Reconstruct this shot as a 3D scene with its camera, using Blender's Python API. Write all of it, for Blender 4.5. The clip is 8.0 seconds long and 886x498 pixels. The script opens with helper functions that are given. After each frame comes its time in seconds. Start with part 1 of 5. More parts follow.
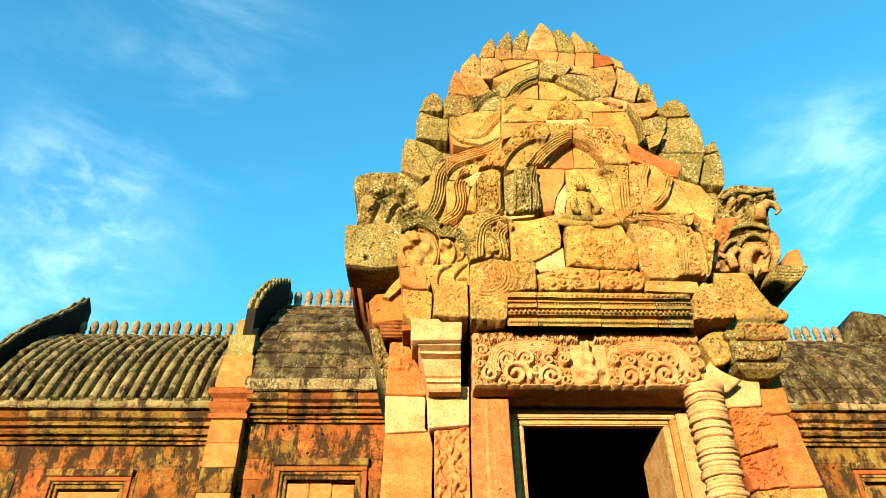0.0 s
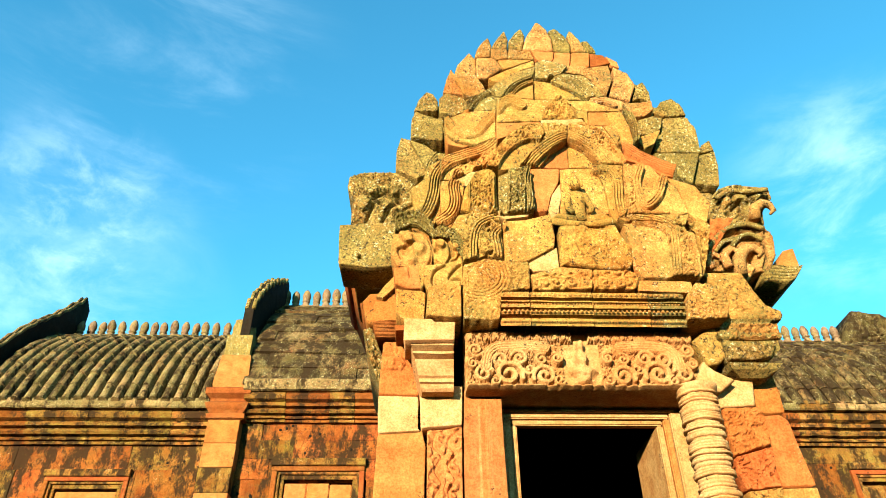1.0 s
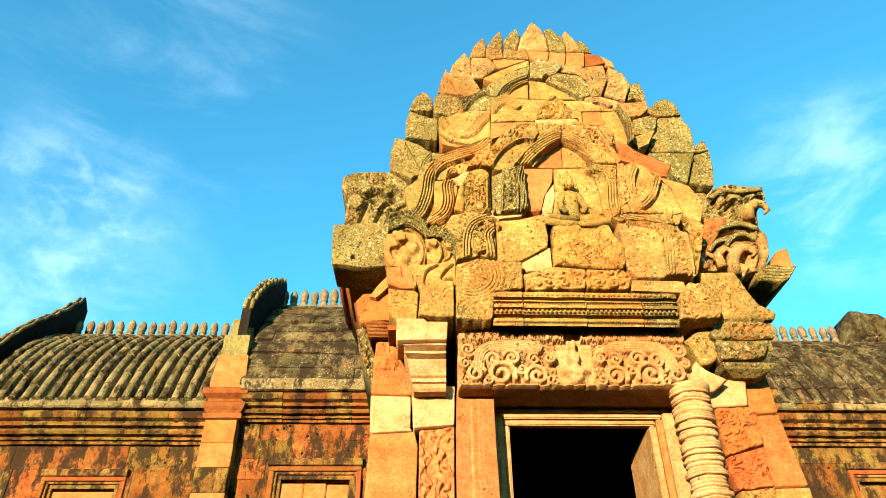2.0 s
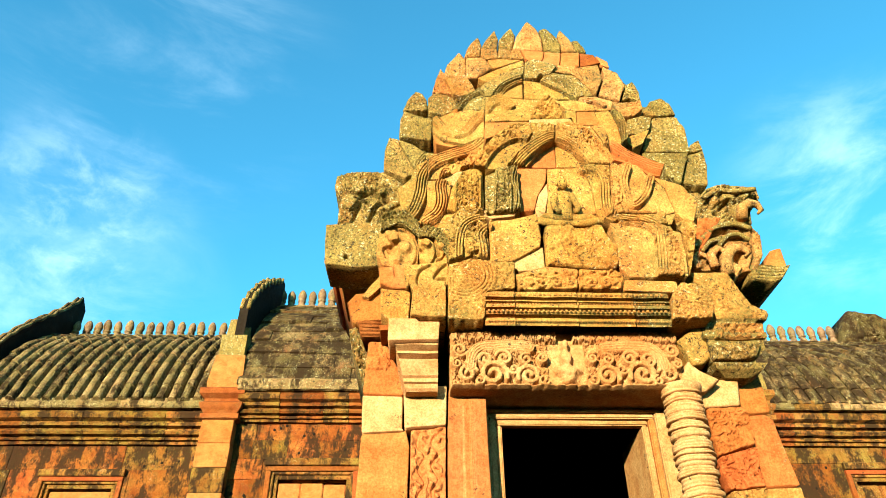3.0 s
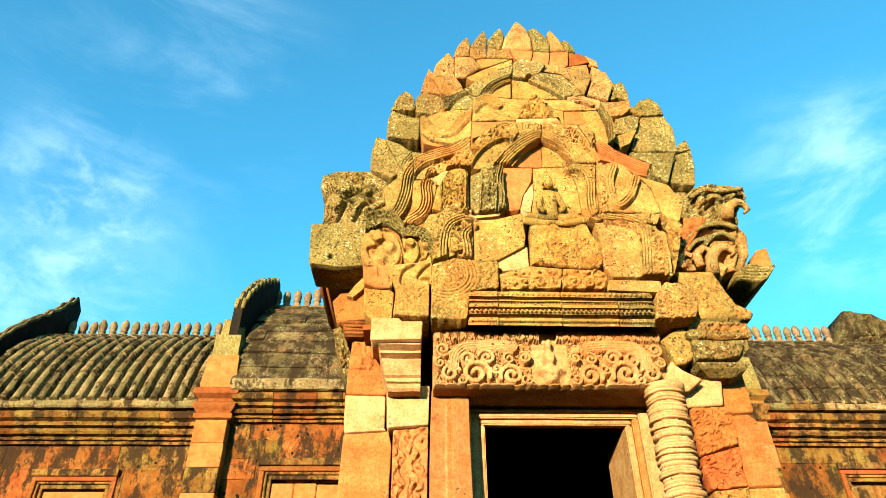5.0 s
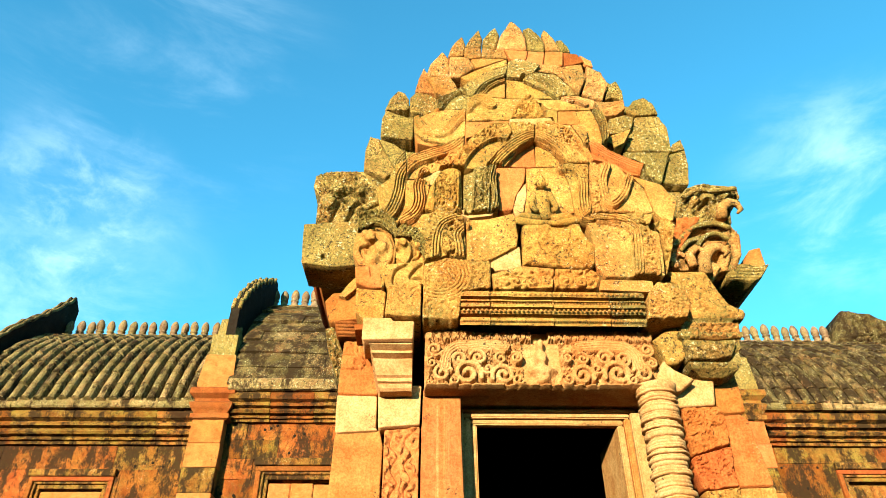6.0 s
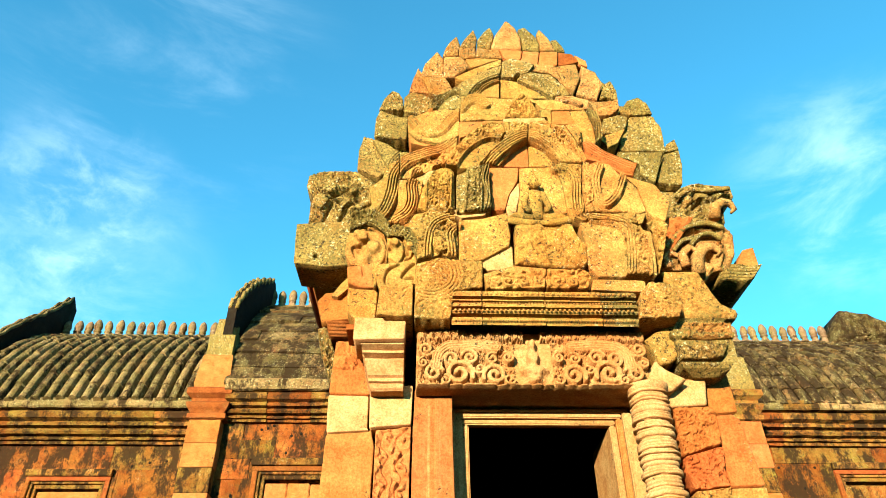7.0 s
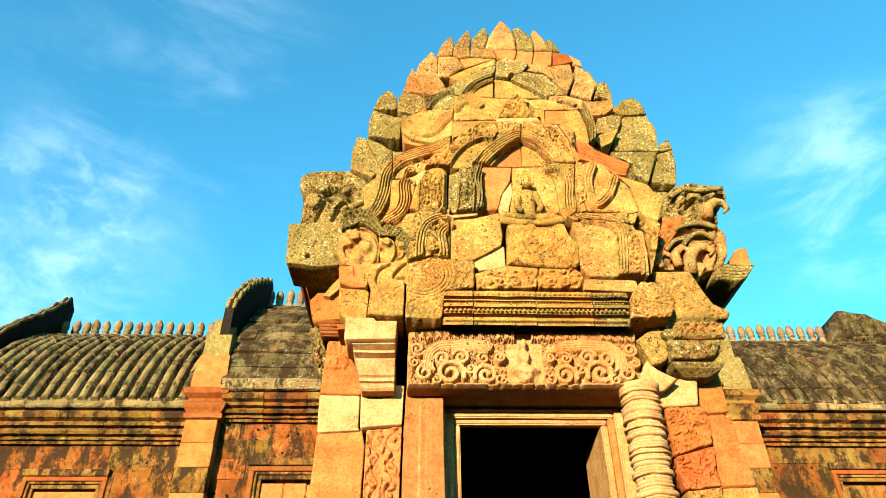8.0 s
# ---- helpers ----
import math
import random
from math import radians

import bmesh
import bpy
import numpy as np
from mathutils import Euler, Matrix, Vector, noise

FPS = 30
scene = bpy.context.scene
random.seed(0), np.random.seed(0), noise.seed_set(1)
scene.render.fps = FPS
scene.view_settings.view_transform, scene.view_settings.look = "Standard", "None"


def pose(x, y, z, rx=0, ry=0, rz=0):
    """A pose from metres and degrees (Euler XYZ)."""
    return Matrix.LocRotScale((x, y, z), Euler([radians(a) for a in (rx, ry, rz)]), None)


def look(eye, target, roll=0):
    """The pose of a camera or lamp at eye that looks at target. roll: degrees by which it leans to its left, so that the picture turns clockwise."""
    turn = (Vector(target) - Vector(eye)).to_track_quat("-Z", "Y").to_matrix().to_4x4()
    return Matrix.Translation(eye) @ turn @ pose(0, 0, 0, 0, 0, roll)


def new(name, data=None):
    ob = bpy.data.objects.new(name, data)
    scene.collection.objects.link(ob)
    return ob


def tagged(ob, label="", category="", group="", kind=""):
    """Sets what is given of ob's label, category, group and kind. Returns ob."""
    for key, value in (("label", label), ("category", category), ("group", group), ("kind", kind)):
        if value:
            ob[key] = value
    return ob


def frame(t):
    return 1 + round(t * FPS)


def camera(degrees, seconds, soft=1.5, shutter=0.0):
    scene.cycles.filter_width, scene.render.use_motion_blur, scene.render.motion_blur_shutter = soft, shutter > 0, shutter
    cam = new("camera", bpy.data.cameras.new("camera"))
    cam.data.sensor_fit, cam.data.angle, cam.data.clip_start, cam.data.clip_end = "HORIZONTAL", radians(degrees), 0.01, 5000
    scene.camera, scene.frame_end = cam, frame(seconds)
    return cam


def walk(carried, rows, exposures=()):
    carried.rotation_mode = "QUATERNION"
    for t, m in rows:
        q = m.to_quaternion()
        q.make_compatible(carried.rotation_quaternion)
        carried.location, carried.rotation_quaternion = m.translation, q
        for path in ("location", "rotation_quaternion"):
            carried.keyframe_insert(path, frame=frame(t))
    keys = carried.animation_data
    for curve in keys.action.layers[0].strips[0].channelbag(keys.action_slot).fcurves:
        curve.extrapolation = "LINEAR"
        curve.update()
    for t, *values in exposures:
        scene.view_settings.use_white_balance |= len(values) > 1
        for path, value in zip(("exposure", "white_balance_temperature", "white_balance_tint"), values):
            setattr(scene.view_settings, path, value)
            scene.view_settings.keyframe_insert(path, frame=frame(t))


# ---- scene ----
# camera: a short slide to the right, looking up at the porch
cam = camera(65.75, 8.0, soft=0.55)
EYE, PITCH, YAW, ROLL = 1.5, 35.5, -1.8, -0.5
SLIDE = [(0.0, 0.0), (0.5, 0.0262), (1.0, 0.055), (1.5, 0.0847), (3.0, 0.1787), (3.5, 0.2131), (4.0, 0.247), (4.5, 0.281),
         (6.0, 0.3808), (6.5, 0.4142), (7.0, 0.4473), (7.5, 0.4809), (8.0, 0.517)]
walk(cam, [(t, pose(s, 0.03 * s, EYE + 0.005 * s, 90 + PITCH, 0, YAW) @ pose(0, 0, 0, 0, 0, ROLL)) for t, s in SLIDE],
     exposures=[(0.0, 1.96), (8.0, 1.96)])

# ---- light ----
SUN_TO = Vector((-0.40, -0.90, 0.15)).normalized()
sun = new("sun", bpy.data.lights.new("sun", "SUN"))
sun.data.energy, sun.data.angle, sun.data.color = 5.0, radians(0.5), (1.0, 0.865, 0.63)
sun.matrix_world = look((0, 0, 30), Vector((0, 0, 30)) - SUN_TO)

world = bpy.data.worlds.new("sky")
scene.world = world
world.use_nodes = True
wn, wl = world.node_tree.nodes, world.node_tree.links
sky = wn.new("ShaderNodeTexSky")
sky.sky_type, sky.sun_disc = "NISHITA", False
sky.sun_elevation = math.asin(SUN_TO.z)
sky.sun_rotation = math.atan2(SUN_TO.x, SUN_TO.y)
sky.altitude, sky.air_density, sky.dust_density, sky.ozone_density = 300, 1.0, 0.6, 2.0
coord = wn.new("ShaderNodeTexCoord")


def wmath(op, a, b=0.0, clamp=False):
    n = wn.new("ShaderNodeMath")
    n.operation, n.use_clamp = op, clamp
    for socket, v in zip(n.inputs, (a, b)):
        if isinstance(v, (int, float)):
            socket.default_value = v
        else:
            wl.new(v, socket)
    return n.outputs[0]


def wcloud(direction, size, stretch, turn, scale, low, high, seed):
    """A soft-edged patch of thin cloud round a direction of the sky."""
    m = wn.new("ShaderNodeMapping")
    m.vector_type = "POINT"
    m.inputs["Rotation"].default_value = tuple(radians(a) for a in turn)
    m.inputs["Scale"].default_value = stretch
    m.inputs["Location"].default_value = (seed, seed * 0.7, 0)
    wl.new(coord.outputs["Generated"], m.inputs[0])
    tex = wn.new("ShaderNodeTexNoise")
    tex.inputs["Scale"].default_value, tex.inputs["Detail"].default_value = scale, 9
    tex.inputs["Roughness"].default_value, tex.inputs["Distortion"].default_value = 0.62, 0.35
    wl.new(m.outputs[0], tex.inputs["Vector"])
    d = wn.new("ShaderNodeVectorMath")
    d.operation = "DISTANCE"
    wl.new(coord.outputs["Generated"], d.inputs[0])
    d.inputs[1].default_value = Vector(direction).normalized()
    fall = wn.new("ShaderNodeMapRange")
    fall.interpolation_type = "SMOOTHSTEP"
    wl.new(d.outputs["Value"], fall.inputs[0])
    for i, v in ((1, size), (2, size * 0.15), (3, 0.0), (4, 1.0)):
        fall.inputs[i].default_value = v
    ramp = wn.new("ShaderNodeMapRange")
    ramp.interpolation_type = "SMOOTHSTEP"
    wl.new(tex.outputs["Fac"], ramp.inputs[0])
    for i, v in ((1, low), (2, high), (3, 0.0), (4, 1.0)):
        ramp.inputs[i].default_value = v
    return wmath("MULTIPLY", fall.outputs[0], ramp.outputs[0])


tint = wn.new("ShaderNodeMix")
tint.data_type, tint.blend_type = "RGBA", "MULTIPLY"
tint.inputs[0].default_value = 1.0
wl.new(sky.outputs[0], tint.inputs[6])
tint.inputs[7].default_value = (0.43, 1.44, 1.52, 1)
bank = wcloud((-0.455, 0.705, 0.545), 0.17, (1, 1, 1.5), (0, 25, 0), 14.0, 0.40, 0.78, 6.0)
low_bank = wcloud((-0.47, 0.755, 0.46), 0.24, (1, 1, 2.0), (0, 15, 0), 5.0, 0.35, 0.9, 1.0)
wisp = wcloud((0.53, 0.64, 0.55), 0.19, (1, 1, 2.6), (0, -25, 0), 6.0, 0.38, 0.85, 8.0)
veil = wcloud((-0.33, 0.61, 0.72), 0.26, (1, 1, 5.0), (0, -38, 0), 2.2, 0.42, 0.85, 5.0)
total = wmath("ADD", wmath("MULTIPLY", bank, 0.21), wmath("ADD", wmath("MULTIPLY", wisp, 0.25), wmath("ADD", wmath("MULTIPLY", veil, 0.22), wmath("MULTIPLY", low_bank, 0.22))), True)
cloudy = wn.new("ShaderNodeMix")
cloudy.data_type = "RGBA"
wl.new(total, cloudy.inputs[0])
wl.new(tint.outputs[2], cloudy.inputs[6])
cloudy.inputs[7].default_value = (7.0, 8.6, 8.8, 1)
back = wn["Background"]
wl.new(cloudy.outputs[2], back.inputs[0])
back.inputs[1].default_value = 0.092


# ---- materials ----
def stone_material(name, light, dark, lichen=0.2, stain=0.15, rough=0.9, bump=0.35, fine=1.0, lichen_colour=(0.19, 0.135, 0.042), vary=0.2, warm=(0.25, 0.085, 0.018), stretch=1.0, across=1.0, warm_from=0.52):
    """Weathered stone: two-tone body with warmer patches, grain, pits, lichen blotches and black streaks; each piece differs a little."""
    mat = bpy.data.materials.new(name)
    mat.use_nodes = True
    n, l = mat.node_tree.nodes, mat.node_tree.links
    bsdf = n["Principled BSDF"]
    pos = n.new("ShaderNodeNewGeometry").outputs["Position"]
    info = n.new("ShaderNodeObjectInfo").outputs["Random"]

    def noise_node(scale, detail=6, roughness=0.6, vec=pos, distortion=0.0):
        t = n.new("ShaderNodeTexNoise")
        t.inputs["Scale"].default_value, t.inputs["Detail"].default_value = scale, detail
        t.inputs["Roughness"].default_value, t.inputs["Distortion"].default_value = roughness, distortion
        l.new(vec, t.inputs["Vector"])
        return t.outputs["Fac"]

    def ranged(v, a, b, c=0.0, d=1.0):
        r = n.new("ShaderNodeMapRange")
        r.inputs[1].default_value, r.inputs[2].default_value, r.inputs[3].default_value, r.inputs[4].default_value = a, b, c, d
        l.new(v, r.inputs[0])
        return r.outputs[0]

    def scaled(x, y, z):
        m = n.new("ShaderNodeMapping")
        m.inputs["Scale"].default_value = (x, y, z)
        l.new(pos, m.inputs[0])
        return m.outputs[0]

    def mixed(fac, a, b, blend="MIX"):
        m = n.new("ShaderNodeMix")
        m.data_type, m.blend_type = "RGBA", blend
        for s, v in ((0, fac), (6, a), (7, b)):
            if isinstance(v, (int, float)):
                m.inputs[s].default_value = v
            elif isinstance(v, tuple):
                m.inputs[s].default_value = (*v, 1)
            else:
                l.new(v, m.inputs[s])
        return m.outputs[2]

    def maths(op, a, b):
        m = n.new("ShaderNodeMath")
        m.operation, m.use_clamp = op, True
        for s, v in zip(m.inputs, (a, b)):
            if isinstance(v, (int, float)):
                s.default_value = v
            else:
                l.new(v, s)
        return m.outputs[0]

    light, dark, warm, lichen_colour = (tuple(c * k for c, k in zip(col, (0.95, 0.92, 0.86))) for col in (light, dark, warm, lichen_colour))
    vec = scaled(across, across, stretch)
    body = mixed(ranged(noise_node(2.6, 6, 0.65, vec, 0.4), 0.38, 0.62), dark, light)
    body = mixed(ranged(noise_node(1.1, 6, 0.62, vec, 0.6), warm_from, warm_from + 0.14, 0.0, 0.8), body, warm)
    # thin bedding lines of the sandstone
    body = mixed(ranged(noise_node(1.0, 5, 0.7, scaled(1.5, 1.5, 26.0)), 0.35, 0.7, 0.0, 0.35), body, dark)
    piece = ranged(info, 0.0, 1.0, 1.0 - vary, 1.0 + vary * 0.6)
    hue = n.new("ShaderNodeHueSaturation")
    l.new(body, hue.inputs["Color"])
    l.new(piece, hue.inputs["Value"])
    l.new(ranged(info, 0.0, 1.0, 0.510, 0.494), hue.inputs["Hue"])
    low, high = tuple(c - 0.26 * lichen for c in (0.84, 0.80, 0.73)), tuple(c + 0.18 * lichen for c in (1.08, 1.08, 1.08))
    grain = mixed(1.0, hue.outputs[0], mixed(ranged(noise_node(60 * fine, 4, 0.7), 0.42, 0.58), low, high), "MULTIPLY")
    grain = mixed(1.0, grain, mixed(ranged(noise_node(9, 5, 0.7), 0.38, 0.60), (0.86, 0.79, 0.71), (1.09, 1.10, 1.09)), "MULTIPLY")
    # lichen in blotches, broken up by a finer noise
    blot = ranged(noise_node(2.7, 10, 0.78), 0.60 - 0.27 * lichen, 0.72 - 0.24 * lichen)
    fleck = ranged(noise_node(42, 5, 0.75), 0.44, 0.56)
    grown = mixed(maths("MULTIPLY", maths("MULTIPLY", blot, maths("ADD", fleck, 0.15)), min(0.95, 0.5 + lichen)), grain, lichen_colour)
    pits = ranged(noise_node(34, 5, 0.75), 0.55, 0.60, 0.0, 0.9)
    grown = mixed(maths("MULTIPLY", pits, ranged(noise_node(4.0, 5), 0.62 - 0.32 * lichen, 0.68 - 0.28 * lichen)), grown, (0.018, 0.015, 0.01))
    crust = maths("MULTIPLY", ranged(noise_node(30, 5, 0.75), 0.58, 0.62), ranged(noise_node(2.4, 6, 0.7), 0.64 - 0.26 * lichen, 0.70 - 0.26 * lichen))
    grown = mixed(maths("MULTIPLY", crust, min(0.85, 0.15 + 0.9 * lichen * lichen)), grown, (0.48, 0.43, 0.25))
    # run-off streaks, stretched downwards
    streak = ranged(noise_node(1.3, 10, 0.78, scaled(2.2, 2.2, 1.1)), 0.66 - 0.26 * stain, 0.71 - 0.22 * stain)
    final = mixed(maths("MULTIPLY", streak, min(0.94, 0.55 + stain)), grown, (0.020, 0.011, 0.005))
    l.new(final, bsdf.inputs["Base Color"])
    bsdf.inputs["Roughness"].default_value = rough
    bsdf.inputs["Specular IOR Level"].default_value = 0.04
    b1, b2 = n.new("ShaderNodeBump"), n.new("ShaderNodeBump")
    b1.inputs["Strength"].default_value, b1.inputs["Distance"].default_value = min(1.0, bump * 1.3), 0.026
    b2.inputs["Strength"].default_value, b2.inputs["Distance"].default_value = min(1.0, bump * 1.6), 0.010
    l.new(noise_node(13 * fine, 9, 0.72), b1.inputs["Height"])
    l.new(noise_node(80 * fine, 5, 0.75), b2.inputs["Height"])
    l.new(b1.outputs[0], b2.inputs["Normal"])
    l.new(b2.outputs[0], bsdf.inputs["Normal"])
    return mat


YELLOW = stone_material("yellow_sandstone", (0.385, 0.233, 0.068), (0.31, 0.146, 0.039), 0.46, 0.10, bump=0.55, vary=0.14, lichen_colour=(0.15, 0.115, 0.03), warm=(0.36, 0.13, 0.03), warm_from=0.48)
PALE = stone_material("pale_new_sandstone", (0.355, 0.236, 0.11), (0.32, 0.176, 0.068), 0.15, -0.1, bump=0.2, vary=0.15, warm=(0.35, 0.175, 0.06))
ORANGE = stone_material("orange_sandstone", (0.36, 0.15, 0.048), (0.30, 0.096, 0.029), 0.12, 0.0, bump=0.3)
RED = stone_material("red_sandstone", (0.238, 0.066, 0.017), (0.178, 0.043, 0.013), 0.15, 0.15, bump=0.35, warm=(0.218, 0.079, 0.026))
MOSSY = stone_material("lichened_sandstone", (0.32, 0.222, 0.070), (0.225, 0.135, 0.039), 0.80, 0.3, bump=0.7, lichen_colour=(0.12, 0.095, 0.028), vary=0.25)
CROWN = stone_material("lichened_orange_sandstone", (0.42, 0.225, 0.085), (0.34, 0.15, 0.048), 0.55, 0.1, bump=0.55, lichen_colour=(0.10, 0.08, 0.03))
CARVED = stone_material("carved_yellow_sandstone", (0.375, 0.227, 0.066), (0.29, 0.138, 0.037), 0.54, 0.14, bump=0.55, vary=0.14, lichen_colour=(0.14, 0.105, 0.028), warm=(0.36, 0.13, 0.03), warm_from=0.48)
LINTEL = stone_material("carved_cream_sandstone", (0.395, 0.23, 0.108), (0.35, 0.163, 0.063), 0.1, -0.1, bump=0.3, warm=(0.35, 0.13, 0.045))
JAMB = stone_material("streaked_jamb_sandstone", (0.40, 0.235, 0.10), (0.34, 0.135, 0.042), 0.05, -0.05, bump=0.2, warm=(0.27, 0.065, 0.022), stretch=0.12, across=9.0, warm_from=0.34)
ORANGE_LICHEN = stone_material("lichened_orange_carved_sandstone", (0.43, 0.24, 0.065), (0.34, 0.145, 0.034), 0.5, 0.1, bump=0.55, lichen_colour=(0.13, 0.10, 0.028))
TERRACOTTA = stone_material("terracotta_sandstone", (0.34, 0.118, 0.034), (0.275, 0.078, 0.021), 0.14, 0.0, bump=0.4, warm=(0.36, 0.15, 0.04))
GALLERY = stone_material("stained_red_sandstone", (0.245, 0.074, 0.016), (0.15, 0.036, 0.009), 0.36, 0.72, bump=0.6, vary=0.4, warm=(0.26, 0.10, 0.022), lichen_colour=(0.085, 0.055, 0.015))
GALLERY_TAN = stone_material("stained_tan_sandstone", (0.25, 0.122, 0.03), (0.155, 0.056, 0.013), 0.48, 0.74, bump=0.6, vary=0.35, lichen_colour=(0.16, 0.12, 0.022))
ROOF = stone_material("mossy_roof_stone", (0.33, 0.225, 0.105), (0.13, 0.076, 0.034), 0.82, 0.60, bump=0.9, lichen_colour=(0.12, 0.095, 0.03), vary=0.5, warm=(0.19, 0.075, 0.03))
ROOF_DARK = stone_material("blackened_roof_stone", (0.20, 0.13, 0.056), (0.065, 0.038, 0.017), 0.8, 0.8, bump=0.9, lichen_colour=(0.08, 0.064, 0.02), vary=0.55, warm=(0.17, 0.06, 0.022))
# near-black colour in place of deep shade: door room, left gables, roof gaps, holes
SHADE_BLACK = stone_material("shade_black_stone", (0.020, 0.015, 0.010), (0.010, 0.008, 0.006), 0.2, 0.4, bump=0.6, lichen_colour=(0.026, 0.022, 0.012), warm=(0.018, 0.011, 0.008))
FINIAL = stone_material("grey_finial_stone", (0.22, 0.15, 0.10), (0.12, 0.078, 0.05), 0.5, 0.4, bump=0.5, warm=(0.17, 0.09, 0.055))
EARTH = stone_material("courtyard_laterite", (0.086, 0.050, 0.023), (0.059, 0.033, 0.017), 0.4, 0.1, lichen_colour=(0.033, 0.040, 0.013), warm=(0.079, 0.040, 0.020))


# ---- mesh helpers ----
def part(name, mesh, material, parent=None, label=""):
    ob = new(name, mesh)
    if material:
        mesh.materials.clear()
        mesh.materials.append(material)
    ob.parent = parent
    return tagged(ob, label)


def thing(name, label, category, group="", kind=""):
    return tagged(new(name), label, category, group, kind)


def mesh_from(verts, faces, smooth=True):
    me = bpy.data.meshes.new("mesh")
    me.from_pydata([tuple(map(float, v)) for v in verts], [], faces)
    me.polygons.foreach_set("use_smooth", [smooth] * len(me.polygons))
    me.update()
    return me


def cell_hash(i, j, seed):
    h = np.sin(i * 127.1 + j * 311.7 + seed * 74.7) * 43758.5453
    return h - np.floor(h)


def vnoise(x, z, scale, seed=0.0, octaves=3):
    """Smooth value noise between -1 and 1."""
    out, amp, norm = 0.0, 1.0, 0.0
    for o in range(octaves):
        u, v = x * scale * 2 ** o + 31.7 * seed, z * scale * 2 ** o - 17.3 * seed
        i, j = np.floor(u), np.floor(v)
        a, b = u - i, v - j
        a, b = a * a * (3 - 2 * a), b * b * (3 - 2 * b)
        h = lambda p, q: cell_hash(i + p, j + q, seed + o)
        out = out + amp * ((h(0, 0) * (1 - a) + h(1, 0) * a) * (1 - b) + (h(0, 1) * (1 - a) + h(1, 1) * a) * b)
        norm += amp
        amp *= 0.5
    return out / norm * 2 - 1


# carving: each returns the height of the relief, 0 to 1, over the facade
def scrolls(cell, seed=0, turns=2.2):
    def h(x, z):
        best, out = np.full(np.shape(x), 9.0), np.zeros(np.shape(x))
        i0, j0 = np.floor(x / cell), np.floor(z / cell)
        for di in (-1, 0, 1):
            for dj in (-1, 0, 1):
                i, j = i0 + di, j0 + dj
                cx = (i + 0.5 + 0.5 * (cell_hash(i, j, seed) - 0.5)) * cell
                cz = (j + 0.5 + 0.5 * (cell_hash(i, j, seed + 5) - 0.5)) * cell
                r, a = np.hypot(x - cx, z - cz), np.arctan2(z - cz, x - cx)
                sign = np.where(cell_hash(i, j, seed + 9) > 0.5, 1.0, -1.0)
                v = 0.5 + 0.5 * np.cos(sign * a + r / cell * 2 * np.pi * turns + 6 * cell_hash(i, j, seed + 2))
                v = v ** 0.6 * (0.55 + 0.45 * np.cos(np.clip(r / cell * 3.2, 0, np.pi)))
                near = r < best
                best, out = np.where(near, r, best), np.where(near, v, out)
        return np.clip(out + 0.35 * vnoise(x, z, 3.2 / cell, seed, 2), 0, 1)
    return h


def foliage(cell, seed=0):
    """Tangled small leaves: ridged noise."""
    def h(x, z):
        w = vnoise(x, z, 0.8 / cell, seed + 3, 2) * cell
        n = 1 - np.abs(vnoise(x + w, z - w, 1.4 / cell, seed, 3)) * 2.6
        fine = 1 - np.abs(vnoise(x - w, z + w, 3.1 / cell, seed + 7, 2)) * 2.4
        return np.clip(n, 0, 1) * 0.6 + 0.4 * np.clip(fine, 0, 1)
    return h


def arcs(cx, cz, period, squash=1.0, r0=0.0, r1=99.0, inner=None):
    """Concentric ridges round a centre, from r0 to r1; inside them another carving."""
    def h(x, z):
        r = np.hypot(x - cx, (z - cz) * squash)
        ridge = np.abs(np.sin(np.pi * r / period)) ** 0.7
        on = (r > r0) & (r < r1)
        rest = inner(x, z) if inner else np.zeros(np.shape(x))
        return np.where(on, ridge * 0.75 + 0.1, rest)
    return h


def waves(period, angle, bend, seed=0):
    """Flowing parallel ridges, like the folds of a serpent's body."""
    ca, sa = math.cos(radians(angle)), math.sin(radians(angle))

    def h(x, z):
        u, v = x * ca + z * sa, -x * sa + z * ca
        v = v + bend * np.sin(u * 4.0 + seed) + 0.01 * vnoise(x, z, 8, seed)
        keep = np.clip(0.75 + 1.2 * vnoise(x, z, 5, seed + 4, 2), 0.1, 1)
        return np.abs(np.sin(np.pi * v / period)) ** 0.6 * keep
    return h


def feathers(period, angle, seed=0):
    """Herringbone leaves along a stem."""
    ca, sa = math.cos(radians(angle)), math.sin(radians(angle))

    def h(x, z):
        u, v = x * ca + z * sa, -x * sa + z * ca
        w = np.abs(((v / (period * 2.2)) % 1.0) - 0.5) * 2
        leaf = np.abs(np.sin(np.pi * (u / period + w * 0.8)))
        return np.clip(leaf ** 0.6 * (0.4 + 0.6 * np.sin(np.pi * np.clip(w, 0, 1))) + 0.25 * vnoise(x, z, 2 / period, seed, 2), 0, 1)
    return h


def plain(x, z):
    return np.zeros(np.shape(x))


def chiselled(h):
    """Steep-walled relief out of a soft one: flat tops, narrow deep cuts."""
    t = np.clip((h - 0.18) / 0.42, 0, 1)
    return 0.8 * t * t * (3 - 2 * t) + 0.25 * h


